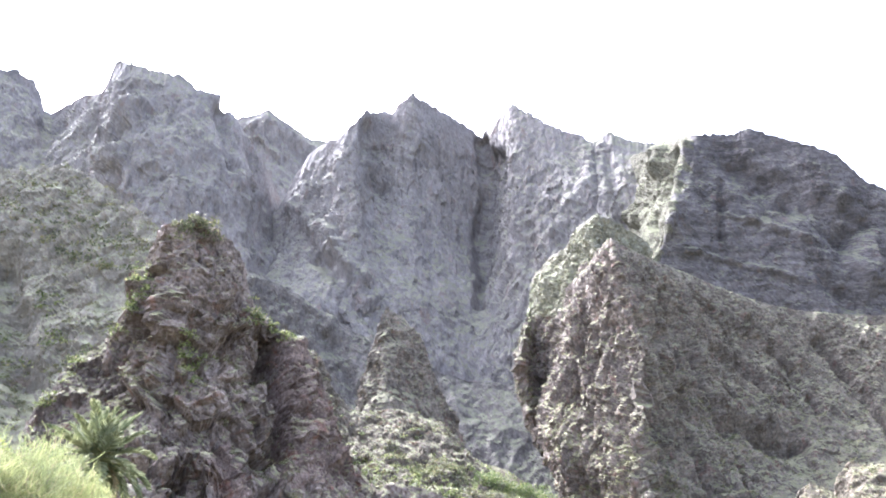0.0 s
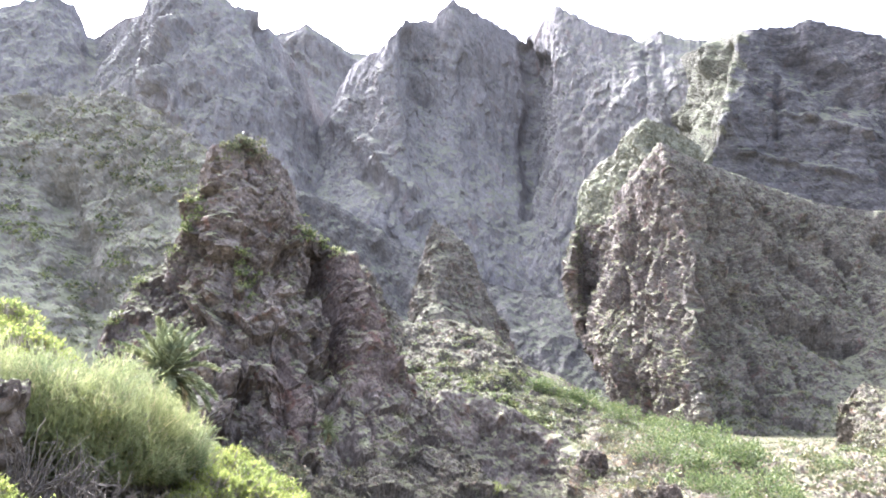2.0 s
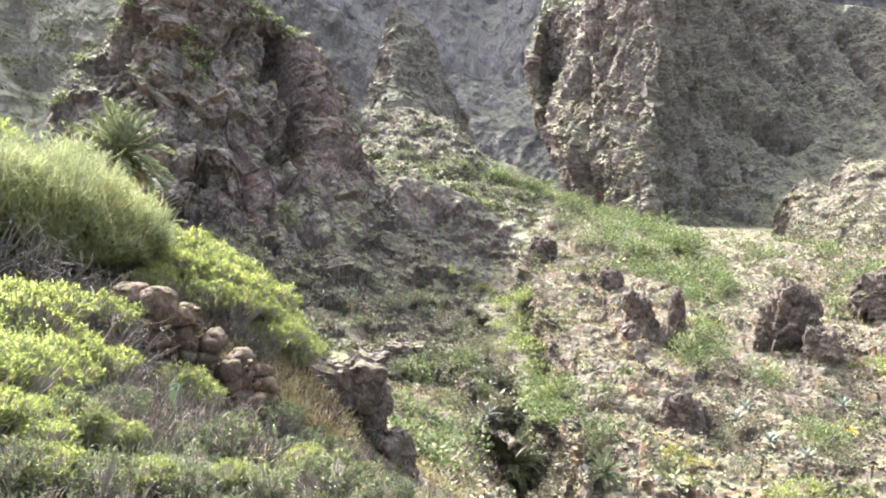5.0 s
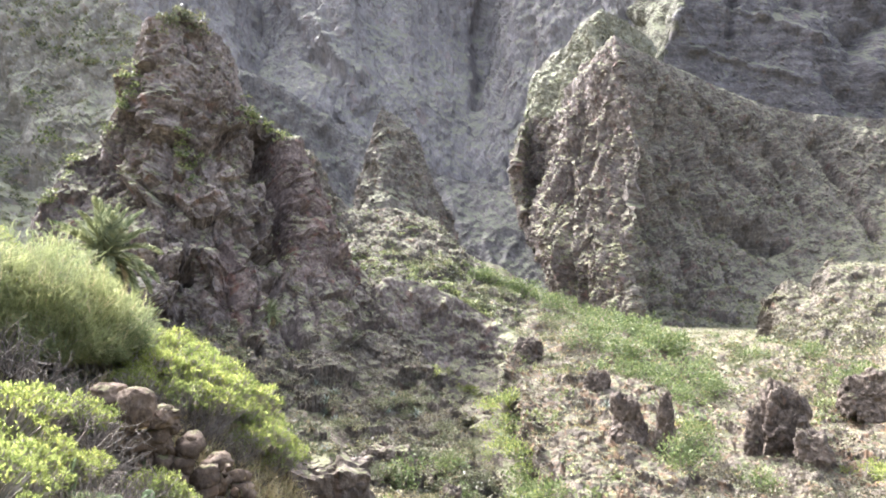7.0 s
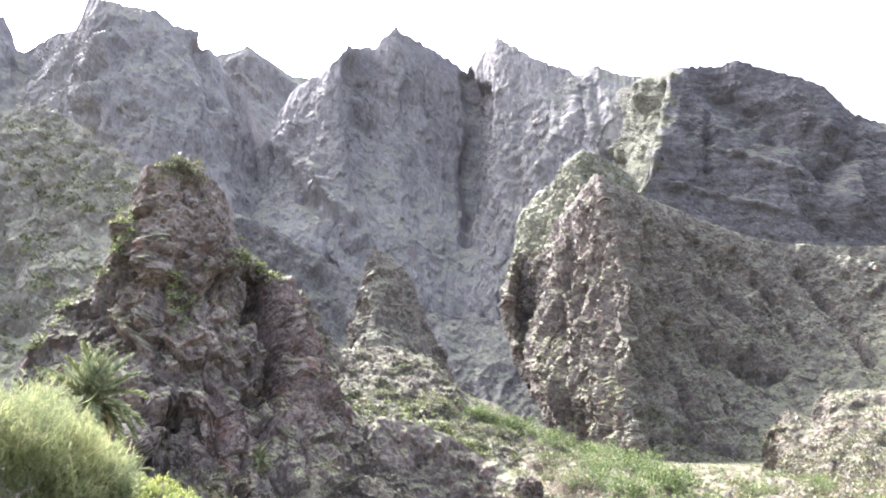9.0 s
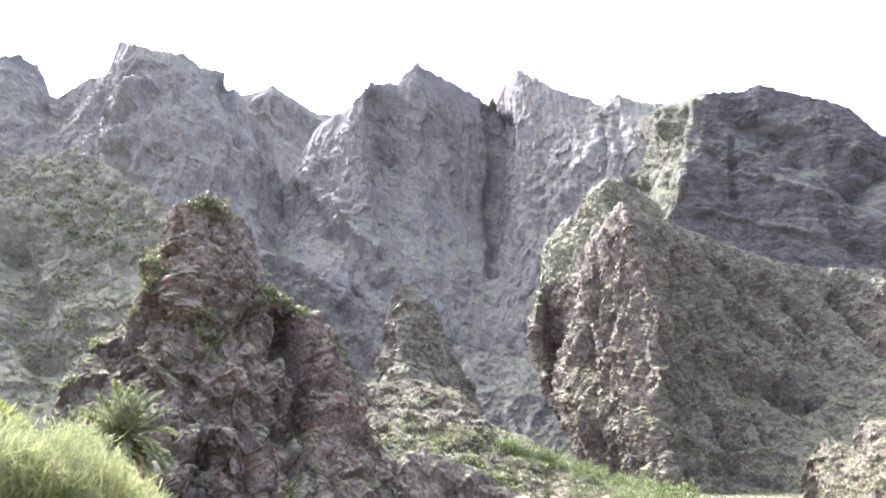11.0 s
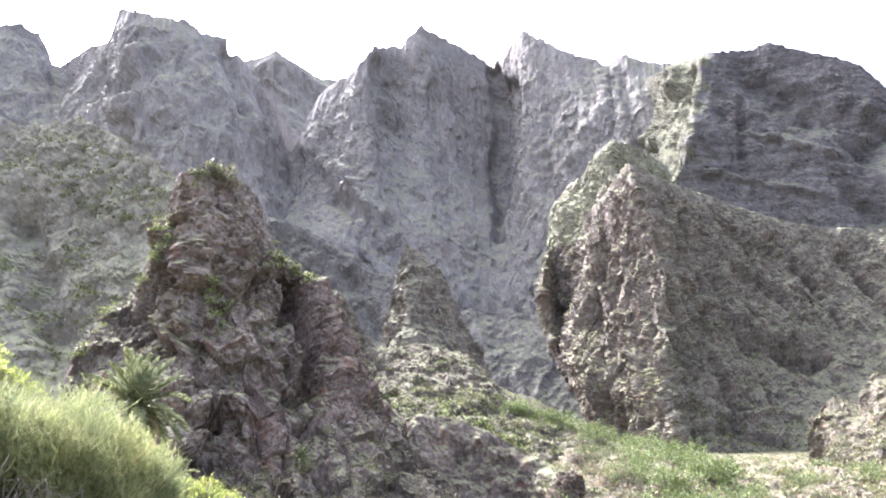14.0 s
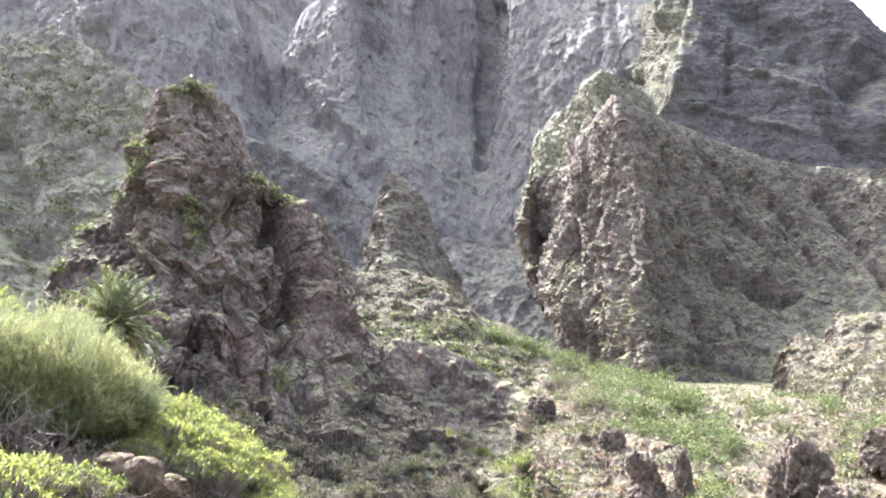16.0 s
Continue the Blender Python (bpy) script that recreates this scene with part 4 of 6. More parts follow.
# ---- scrub: uncountable small shrubs, one object for each slope ----
def scatter(where, count, seed, bearing=(-45, 45), rise=(-40, 40), flat=(0.15, 1.0), clump=None, which=0):
    """Random places on a land grid, thinned by steepness and by a patchy density."""
    P, N = LAND[where][which]
    rng = np.random.default_rng(seed)
    a = P.reshape(-1, 3)
    n = N.reshape(-1, 3)
    r = np.hypot(a[:, 0], a[:, 1])
    b = np.degrees(np.arctan2(a[:, 0], a[:, 1]))
    e = np.degrees(np.arctan2(a[:, 2] - EYE, r))
    du = np.linalg.norm(np.gradient(P, axis=1), axis=-1) * np.linalg.norm(np.gradient(P, axis=0), axis=-1)
    w = du.ravel() / (r ** 1.2 + 1)
    w *= (b > bearing[0]) & (b < bearing[1]) & (e > rise[0]) & (e < rise[1]) & (n[:, 2] > flat[0]) & (n[:, 2] <= flat[1])
    if clump:
        w *= np.clip(0.15 + 2.5 * fbm(a / clump, 3, seed), 0, 1)
    pick = rng.choice(len(a), count, p=w / w.sum())
    step = rng.uniform(-0.5, 0.5, (count, 1)) * (np.gradient(P, axis=1).reshape(-1, 3)[pick]) + rng.uniform(-0.5, 0.5, (count, 1)) * (np.gradient(P, axis=0).reshape(-1, 3)[pick])
    return a[pick] + step


def leaf_quads(centres, size, rng, slim=0.45):
    """One bent-free leaf quad at each centre, turned at random."""
    n = len(centres)
    a = rng.normal(size=(n, 3))
    a /= np.linalg.norm(a, axis=1, keepdims=True)
    b = np.cross(a, rng.normal(size=(n, 3)))
    b /= np.linalg.norm(b, axis=1, keepdims=True) + 1e-9
    s = np.asarray(size).reshape(-1, 1) * np.ones((n, 1))
    V = np.stack([centres - a * s, centres - b * s * slim, centres + a * s, centres + b * s * slim], 1)
    return V.reshape(-1, 3), np.arange(4 * n).reshape(n, 4)


def scrub(name, places, radius, material, label, leaves=16, seed=0, category="shrubs", height=0.9):
    rng = np.random.default_rng(seed)
    n = len(places)
    R = rng.uniform(radius[0], radius[1], n) * rng.uniform(0.6, 1.0, n)
    d = rng.normal(size=(n, leaves, 3))
    d /= np.linalg.norm(d, axis=-1, keepdims=True)
    d[..., 2] = np.abs(d[..., 2]) * height
    k = rng.uniform(0.35, 1.0, (n, leaves, 1)) ** 0.6
    lump = 1 + 0.35 * np.sin(rng.uniform(0, 6.3, (n, 1)) + 3 * np.arctan2(d[..., 1], d[..., 0]))
    c = places[:, None] + d * k * R[:, None, None] * lump[..., None]
    V, F = leaf_quads(c.reshape(-1, 3), np.repeat(R, leaves) * rng.uniform(0.85, 1.5, n * leaves) * leaves ** -0.5, rng, 0.5)
    return tagged(new(name, mesh_from(name, V, F, material)), label, category, kind="stuff")


scrub("hillside_scrub", scatter("hillside", 1300, 1, clump=14), (0.3, 0.8), MAT_SCRUB, "low grey-green scrub on the rocky hillside", 24, 1)
scrub("hillside_scrub", scatter("hillside", 350, 2, rise=(12, 20), flat=(0.3, 1)), (0.6, 1.5), MAT_SCRUB, "brighter green bushes along the hillside's brow", 26, 2)
scrub("crag_scrub", scatter("crag", 2600, 3, clump=6), (0.2, 0.6), MAT_SCRUB, "small grey-green shrubs on the crag's ledges", 24, 3)
scrub("crag_scrub", scatter("crag", 900, 4, rise=(-20, -4), flat=(0.4, 1)), (0.3, 0.8), MAT_GREY, "grey dry scrub at the crag's foot", 16, 4)
scrub("spur_scrub", scatter("ridge", 3600, 5, clump=25, which=1), (0.4, 1.1), MAT_SCRUB, "small shrubs dotted over the rocky spur", 12, 5)
scrub("spur_scrub", scatter("ridge", 700, 17, clump=15), (0.5, 1.3), MAT_SCRUB, "small green shrubs on the rocky rib", 12, 17)
scrub("hillock_scrub", scatter("hillock", 2600, 6, clump=9), (0.35, 1.0), MAT_SCRUB, "olive and grey scrub on the hillock", 14, 6)
scrub("hillock_scrub", scatter("hillock", 1000, 7, clump=7), (0.4, 1.1), MAT_FRESH, "yellow-green bushes on the hillock", 16, 7)
scrub("valley_scrub", scatter("valley_slope", 4200, 8, clump=12), (0.15, 0.5), MAT_GREY, "grey dry scrub on the valley slope", 32, 8)
scrub("valley_scrub", scatter("valley_slope", 420, 9, clump=9), (0.35, 0.95), MAT_FRESH, "green bushes on the valley slope", 50, 9)
scrub("valley_tufts", scatter("valley_slope", 5000, 18, flat=(0.1, 1)), (0.1, 0.3), MAT_GREY, "small dry tufts between the stones of the valley slope", 22, 18)
scrub("valley_tufts", scatter("valley_slope", 1600, 19, flat=(0.1, 1), clump=6), (0.15, 0.45), MAT_SCRUB, "olive tufts between the stones of the valley slope", 26, 19)
scrub("apron_scrub", scatter("crag", 1300, 20, rise=(-24, -7), flat=(0.1, 1), clump=5), (0.12, 0.45), MAT_GREY, "brown-grey scrub on the scree below the crag", 30, 20)
scrub("apron_scrub", scatter("crag", 450, 21, rise=(-24, -6), flat=(0.1, 1), clump=5), (0.25, 0.65), MAT_SCRUB, "olive scrub on the scree below the crag", 40, 21)
scrub("knoll_scrub", scatter("rock_outcrop", 1100, 10, which=1), (0.4, 1.0), MAT_GREY, "pale dry scrub on the rocky knoll", 14, 10)
scrub("gully_scrub", scatter("crag", 800, 13, (-18, 6), (-26, -9), (0.3, 1)), (0.25, 0.7), MAT_GREY, "grey-green scrub above the gully", 30, 13)
scrub("far_valley_scrub", scatter("valley_slope", 700, 14, rise=(-9.5, 0), clump=12), (0.3, 1.0), MAT_SCRUB, "grey-green scrub on the upper valley slope", 20, 14)
scrub("far_valley_scrub", scatter("valley_slope", 120, 15, rise=(-9.5, 0), clump=10), (0.6, 1.3), MAT_PALE, "green scrub on the upper valley slope", 60, 15)
scrub("knoll_scrub", scatter("rock_outcrop", 900, 16, which=1), (0.4, 1.2), MAT_SCRUB, "olive scrub on the rocky knoll", 20, 16)


# ---- building blocks for plants and stones ----
class Build:
    """Collects quads for one mesh."""

    def __init__(self):
        self.v, self.f, self.n = [], [], 0

    def add(self, V, F):
        self.v.append(np.asarray(V, float))
        self.f.append(np.asarray(F, int) + self.n)
        self.n += len(V)

    def tube(self, pts, radii, sides=4):
        pts = np.asarray(pts, float)
        d = np.gradient(pts, axis=0)
        d /= np.linalg.norm(d, axis=1, keepdims=True) + 1e-9
        s = np.cross(d, (0.31, 0.52, 0.79))
        s /= np.linalg.norm(s, axis=1, keepdims=True) + 1e-9
        t = np.cross(d, s)
        a = np.linspace(0, 2 * np.pi, sides, endpoint=False)
        ring = s[:, None] * np.cos(a)[None, :, None] + t[:, None] * np.sin(a)[None, :, None]
        V = pts[:, None] + ring * np.asarray(radii, float)[:, None, None]
        i = np.arange(len(pts) * sides).reshape(len(pts), sides)
        j = np.roll(i, -1, axis=1)
        self.add(V.reshape(-1, 3), np.stack([i[:-1], j[:-1], j[1:], i[1:]], -1).reshape(-1, 4))

    def leaves(self, base, way, length, width, rng, bend=0.0):
        """Diamond leaves from base points along their ways."""
        base, way = np.asarray(base, float), np.asarray(way, float)
        n = len(base)
        way = way / (np.linalg.norm(way, axis=1, keepdims=True) + 1e-9)
        side = np.cross(way, rng.normal(size=(n, 3)))
        side /= np.linalg.norm(side, axis=1, keepdims=True) + 1e-9
        L = np.broadcast_to(np.asarray(length, float).reshape(-1, 1), (n, 1))
        W = np.broadcast_to(np.asarray(width, float).reshape(-1, 1), (n, 1))
        mid = base + way * L * 0.55
        tip = base + way * L - np.array([0, 0, 1.0]) * bend * L
        V = np.stack([base, mid - side * W, tip, mid + side * W], 1).reshape(-1, 3)
        self.add(V, np.arange(4 * n).reshape(n, 4))

    def mesh(self, name, material, smooth=False):
        return mesh_from(name, np.concatenate(self.v), np.concatenate(self.f), material, smooth)


def thing(name, label, category, place=(0, 0, 0), group=""):
    ob = tagged(new(name), label, category, group)
    ob.location = place
    return ob


def part(name, me, parent, label="", at_matrix=None):
    ob = new(name, me)
    ob.parent = parent
    if at_matrix is not None:
        ob.matrix_local = at_matrix
    return tagged(ob, label)


def turned(place, turn=0.0, size=1.0, lean=0.0, flat=1.0):
    return Matrix.LocRotScale(Vector(place), Euler((radians(lean), 0, radians(turn))), Vector((size, size, size * flat)))


def placed(ob, m):
    """A scaled copy of a thing with all its parts."""
    c = copy_thing(ob, m)
    c.matrix_basis = m
    return c


_ALL = None


def surface(b, e, slack=0.35):
    """The nearest land that is seen at that bearing and rise."""
    global _ALL
    if _ALL is None:
        _ALL = np.concatenate([P.reshape(-1, 3) for grids in LAND.values() for P, _ in grids])
        r = np.hypot(_ALL[:, 0], _ALL[:, 1])
        keep = (r > 2) & (r < 460) & (np.abs(np.arctan2(_ALL[:, 0], _ALL[:, 1])) < 0.8)
        _ALL = _ALL[keep]
        r = r[keep]
        _ALL = np.c_[_ALL, np.degrees(np.arctan2(_ALL[:, 0], _ALL[:, 1])), np.degrees(np.arctan2(_ALL[:, 2] - EYE, r)), r]
    off = np.hypot((_ALL[:, 3] - b), _ALL[:, 4] - e)
    near = np.where(off < slack)[0]
    if not len(near):
        near = np.array([off.argmin()])
    k = near[_ALL[near, 5].argmin()]
    return _ALL[k, :3]


def on_ground(b, d):
    x, y = d * math.sin(radians(b)), d * math.cos(radians(b))
    return np.array([x, y, float(ground_height(np.array([x]), np.array([y]))[0])])


def bark(name, a, b, scale=30):
    m, nt, bs = nodes_of(name, 0.85, 0.2)
    geo = nt.nodes.new("ShaderNodeNewGeometry")
    c = ramp_node(nt, noise_node(nt, geo.outputs["Position"], scale, 4, 0.6), [(0.35, a), (0.65, b)])
    nt.links.new(c, bs.inputs["Base Color"])
    return m


MAT_STEM = bark("grey_stem", (0.20, 0.17, 0.14), (0.36, 0.32, 0.27))
MAT_TWIG = bark("dry_twig", (0.075, 0.060, 0.047), (0.190, 0.165, 0.136))
MAT_TRUNK = bark("palm_trunk", (0.12, 0.09, 0.06), (0.27, 0.21, 0.15), 9)
MAT_LIME = leafy("spurge_leaves", (0.122, 0.155, 0.046), (0.208, 0.246, 0.078), (0.310, 0.345, 0.125), (0.42, 0.39, 0.13), 0.06, 1.2, 0.62)
MAT_SAGE = leafy("sage_leaves", (0.065, 0.082, 0.042), (0.125, 0.148, 0.078), (0.215, 0.240, 0.140), (0.26, 0.22, 0.12), 0.12, 1.2)
MAT_BROOM = leafy("broom_strands", (0.150, 0.175, 0.085), (0.230, 0.260, 0.130), (0.325, 0.350, 0.190), (0.36, 0.31, 0.21), 0.14, 0.8, 0.5)
MAT_PALM = leafy("palm_leaflets", (0.12, 0.145, 0.08), (0.22, 0.25, 0.145), (0.35, 0.37, 0.24), (0.24, 0.20, 0.10), 0.05, 0.6, 0.25)
MAT_STRAW = leafy("dry_grass", (0.24, 0.19, 0.11), (0.36, 0.30, 0.18), (0.48, 0.41, 0.27), (0.30, 0.33, 0.13), 0.15, 0.7, 0.2)
MAT_AGAVE = leafy("agave_leaves", (0.10, 0.13, 0.11), (0.17, 0.205, 0.18), (0.25, 0.28, 0.25), (0.36, 0.33, 0.20), 0.05, 1.0, 0.05)
MAT_PAD = leafy("cactus_pads", (0.15, 0.20, 0.10), (0.22, 0.28, 0.15), (0.30, 0.36, 0.20), (0.30, 0.30, 0.14), 0.05, 3.0, 0.02)
MAT_YELLOW = leafy("yellow_flowers", (0.35, 0.30, 0.03), (0.55, 0.43, 0.04), (0.70, 0.55, 0.07), (0.30, 0.30, 0.08), 0.3, 1.0, 0.3)
MAT_STONE = rock("wall_stone", (0.058, 0.042, 0.030), (0.115, 0.084, 0.058), (0.180, 0.138, 0.100), (0.170, 0.104, 0.064), (0.12, 0.115, 0.055), 0.4, 0.1, 0.58, 0.5, flecks=0.68)


def boulder_mesh(name, size, seed, material=None, detail=5, boxy=0.55, rough=0.16, lean=(0, 0), taper=0.0):
    """A weathered block: a rounded box broken by facets and layers."""
    bm = bmesh.new()
    bmesh.ops.create_icosphere(bm, subdivisions=detail, radius=1)
    p = np.array([v.co[:] for v in bm.verts])
    box = p / np.abs(p).max(1, keepdims=True)
    q = p * (1 - boxy) + box * boxy * 0.8
    k = rough
    off = seed * 13.7
    half = np.array(size) * 0.5
    near = q * half / half.min()
    q = q * (1 + k * 1.6 * fbm(near * 0.9 + off, 3, seed) + k * 1.0 * blocks(near * 1.3 + off, seed) + k * 0.4 * blocks(near * 2.9 + off, seed + 1) + k * 0.25 * fbm(near * 6 + off, 3, seed + 2))[:, None]
    q[:, :2] *= (1 - taper * np.clip(q[:, 2:3] + 0.2, -1, 1))
    q[:, 0] += lean[0] * q[:, 2]
    q[:, 1] += lean[1] * q[:, 2]
    q *= np.array(size) * 0.5
    for v, c in zip(bm.verts, q):
        v.co = c
    me = bpy.data.meshes.new(name)
    bm.to_mesh(me)
    bm.free()
    me.materials.append(material or MAT_BOULDER)
    return me


# ---- spurge bushes: bare forked stems with a rosette of leaves at every tip ----
def spurge(seed, radius, height, tips, leaf, leaf_material, label, category="shrub"):
    rng = np.random.default_rng(seed)
    ob = thing("spurge_bush", label, category)
    st, lf = Build(), Build()
    az = rng.uniform(0, 2 * np.pi, tips)
    up = rng.uniform(0.22, 1, tips) ** 0.7
    rad = np.sqrt(1 - up**2 * 0.9) * rng.uniform(0.75, 1.05, tips)
    tip = np.stack([np.cos(az) * rad * radius, np.sin(az) * rad * radius, height * (0.35 + 0.65 * up) * rng.uniform(0.85, 1.08, tips)], -1)
    for k in range(tips):
        fork = tip[k] * np.array([0.45, 0.45, 0.5]) + rng.normal(0, 0.04, 3) * radius
        st.tube([(0, 0, -0.15), fork * 0.5 + rng.normal(0, 0.02, 3), fork, tip[k]], [0.026, 0.021, 0.017, 0.011], 3)
    n = 10
    way = (tip * np.array([0.5, 0.5, 0.9]) / height)[:, None] * 0.8 + rng.normal(0, 0.5, (tips, n, 3))
    base = tip[:, None] + rng.normal(0, 0.018, (tips, n, 3))
    lf.leaves(base.reshape(-1, 3), way.reshape(-1, 3), rng.uniform(0.7, 1.25, tips * n) * leaf, leaf * 0.13, rng, 0.1)
    part("branching_stem", st.mesh("branching_stem", MAT_STEM, True), ob, "bare grey forked stems")
    part("foliage", lf.mesh("spurge_foliage", leaf_material), ob)
    return ob


LIME = "lime-green spurge bush with bare grey forked stems"
limes = [spurge(k, 0.5, 0.62, 150, 0.066, MAT_LIME, LIME) for k in (41, 42, 43)]
sages = [spurge(k, 0.45, 0.6, 75, 0.1, MAT_SAGE, "grey-green succulent bush with thick pale stems") for k in (51, 52)]
_rng = np.random.default_rng(77)


def bush_row(kinds, spots, group, used=[0]):
    """Copies of the kinds at (bearing, distance, size); the first ones take the originals themselves."""
    for b, d, s in spots:
        ob = kinds[used[0] % len(kinds)]
        used[0] += 1
        m = turned(on_ground(b, d) - np.array([0, 0, 0.04]), _rng.uniform(0, 360), s * _rng.uniform(0.9, 1.1), _rng.uniform(-8, 8))
        if ob.name not in SEATED:
            SEATED.add(ob.name)
            ob.matrix_basis = m
            tagged(ob, group=group)
        else:
            tagged(placed(ob, m), group=group)


SEATED = set()
bush_row(limes, [(-22.6, 12.4, 1.1), (-21.0, 12.2, 1.25), (-21.4, 13.2, 1.3), (-19.4, 12.4, 1.25), (-19.8, 13.4, 1.4), (-17.8, 12.3, 1.25), (-17.4, 13.4, 1.5), (-18.6, 14.2, 1.4), (-16.3, 12.4, 1.25), (-15.9, 13.6, 1.4),
                 (-14.9, 12.6, 1.1), (-14.2, 13.5, 1.3), (-13.4, 12.6, 1.0), (-12.9, 13.6, 1.1), (-12.2, 12.8, 0.9), (-11.2, 13.2, 0.9), (-10.4, 13.0, 0.8), (-13.0, 12.0, 1.0), (-12.0, 12.0, 0.95), (-14.2, 11.6, 0.9), (-22.0, 11.6, 0.9), (-20.2, 11.7, 0.95), (-16.8, 11.7, 1.0), (-18.4, 11.6, 1.0)],
         "spurge bushes above the stone wall")
bush_row(limes, [(-25.2, 9.5, 1.0), (-26.6, 9.5, 0.9), (-21.0, 8.9, 0.8), (-19.7, 8.8, 0.75), (-29.6, 8.4, 1.1), (-30.8, 7.8, 1.1), (-28.6, 7.6, 0.9), (-27, 7.6, 0.8), (-30.6, 6.4, 0.9), (-28.6, 6.6, 0.75), (-25.4, 8.1, 0.6),
                 (-36, 7, 1.1), (-36, 8.6, 1.1), (-40, 7, 1.2), (-33, 8.0, 1.0), (-33.4, 6.6, 0.9)],
         "spurge bushes below the stone wall")
bush_row(limes, [(-35.5, 15.5, 1.6), (-33.4, 15.0, 1.5), (-37.6, 15.5, 1.7), (-31.6, 15.2, 1.3), (-30.2, 15.6, 1.0), (-40, 15, 1.6), (-34.4, 16.5, 1.5)], "spurge bushes behind the broom")
bush_row(sages, [(-25.3, 6.0, 0.6), (-12.6, 9.2, 0.8), (-11, 9.6, 0.85), (-13.6, 10, 0.8), (-9.4, 9.8, 0.7), (-15.8, 8.0, 0.6), (-8.6, 8.4, 0.6), (-6.6, 9.4, 0.6)],
         "grey-green bushes below the stone wall")
bush_row(sages, [(b, 4.6 + 0.9 * ((k * 7) % 5) / 5, 0.5 + 0.05 * (k % 4)) for k, b in enumerate((-33, -28, -17, -10, -5))], "grey-green bushes on the near bank")
bush_row(limes, [(-31.8, 5.6, 0.75), (-29.6, 6.0, 0.6), (-31.2, 4.8, 0.5), (-29.0, 5.1, 0.5), (-27.0, 4.9, 0.42), (-33.4, 4.6, 0.55), (-24.6, 5.0, 0.36), (-30, 4.4, 0.42), (-11.6, 6.1, 0.4), (-34.6, 5.4, 0.8)], "spurge bushes on the near bank")


# ---- broom: a feathery mass of thin strands ----
def broom(seed, radius, height, strands, place, turn=0):
    rng = np.random.default_rng(seed)
    ob = thing("broom_shrub", "large feathery pale-green broom shrub on the bank", "shrub", place, "broom shrubs on the bank")
    ob.rotation_euler[2] = radians(turn)
    st, fo = Build(), Build()
    for k in range(60):
        a, u = rng.uniform(0, 6.28), rng.uniform(0.2, 1)
        tip = np.array([math.cos(a) * radius * 0.85 * math.sqrt(1 - u * u * 0.8), math.sin(a) * radius * 0.85 * math.sqrt(1 - u * u * 0.8), height * (0.25 + 0.6 * u)])
        st.tube([(0, 0, -0.3), tip * 0.35 + rng.normal(0, 0.06, 3), tip * 0.7 + rng.normal(0, 0.06, 3), tip], [0.035, 0.022, 0.012, 0.005], 3)
    a = rng.uniform(0, 2 * np.pi, strands)
    u = rng.uniform(0.0, 1, strands)
    k = rng.uniform(0.62, 1.04, strands) * (1 + 0.13 * np.sin(3 * a + seed) + 0.1 * np.sin(7 * a + 5 * u))
    rr = np.sqrt(1 - u**2 * 0.92)
    p0 = np.stack([np.cos(a) * rr * radius * k, np.sin(a) * rr * radius * k, height * (0.2 + 0.68 * u) * k], -1)
    way = np.stack([np.cos(a) * rr * 0.7, np.sin(a) * rr * 0.7, 0.75 + 0.4 * u], -1) + rng.normal(0, 0.7, (strands, 3))
    way /= np.linalg.norm(way, axis=1, keepdims=True)
    L = rng.uniform(0.08, 0.2, (strands, 1))
    side = np.cross(way, rng.normal(size=(strands, 3)))
    side /= np.linalg.norm(side, axis=1, keepdims=True)
    w = rng.uniform(0.004, 0.008, (strands, 1))
    p1 = p0 + way * L * 0.55
    p2 = p0 + way * L + rng.normal(0, 0.05, (strands, 3)) + np.array([0, 0, 0.02])
    V = np.stack([p0 - side * w, p0 + side * w, p1 + side * w, p1 - side * w, p2 + side * w * 0.3, p2 - side * w * 0.3], 1).reshape(-1, 3)
    i = np.arange(strands)[:, None] * 6
    fo.add(V, np.concatenate([i + np.array([0, 1, 2, 3]), i + np.array([3, 2, 4, 5])]))
    part("branching_stem", st.mesh("branching_stem", MAT_STEM, True), ob, "thin brown branching stems")
    part("foliage", fo.mesh("broom_foliage", MAT_BROOM), ob)
    return ob


for k, (b, d, r, h, n) in enumerate([(-36.5, 12.4, 1.15, 1.3, 8000), (-33.4, 12.2, 1.15, 1.4, 11000), (-30.2, 12.3, 1.2, 1.7, 13000), (-27.0, 12.2, 1.1, 1.45, 12000), (-24.7, 12.3, 0.72, 1.15, 8000), (-41, 12.6, 1.3, 1.5, 6000), (-28.6, 13.6, 1.2, 1.5, 6000)]):
    broom(60 + k, r, h, n, on_ground(b, d), 40 * k)


# ---- dry twiggy shrubs ----
def twigs(seed, radius, height, count):
    rng = np.random.default_rng(seed)
    ob = thing("dry_shrub", "leafless tangle of pale grey dry twigs", "shrub")
    b = Build()
    for k in range(count):
        a = rng.uniform(0, 6.28)
        p = [np.array([0, 0, -0.1])]
        d = np.array([math.cos(a), math.sin(a), rng.uniform(0.3, 1.4)])
        for s in range(4):
            d = d + rng.normal(0, 0.35, 3)
            p.append(p[-1] + d / np.linalg.norm(d) * radius * rng.uniform(0.2, 0.36) * np.array([1, 1, height / radius]))
        b.tube(p, np.array([0.02, 0.015, 0.011, 0.008, 0.004]), 3)
        for s in (2, 3, 4):
            q = p[s] + rng.normal(0, 0.16, 3) * radius + np.array([0, 0, 0.06])
            b.tube([p[s], (p[s] + q) / 2 + rng.normal(0, 0.02, 3), q], [0.006, 0.004, 0.002], 3)
    part("twig_tangle", b.mesh("twig_tangle", MAT_TWIG, True), ob)
    return ob


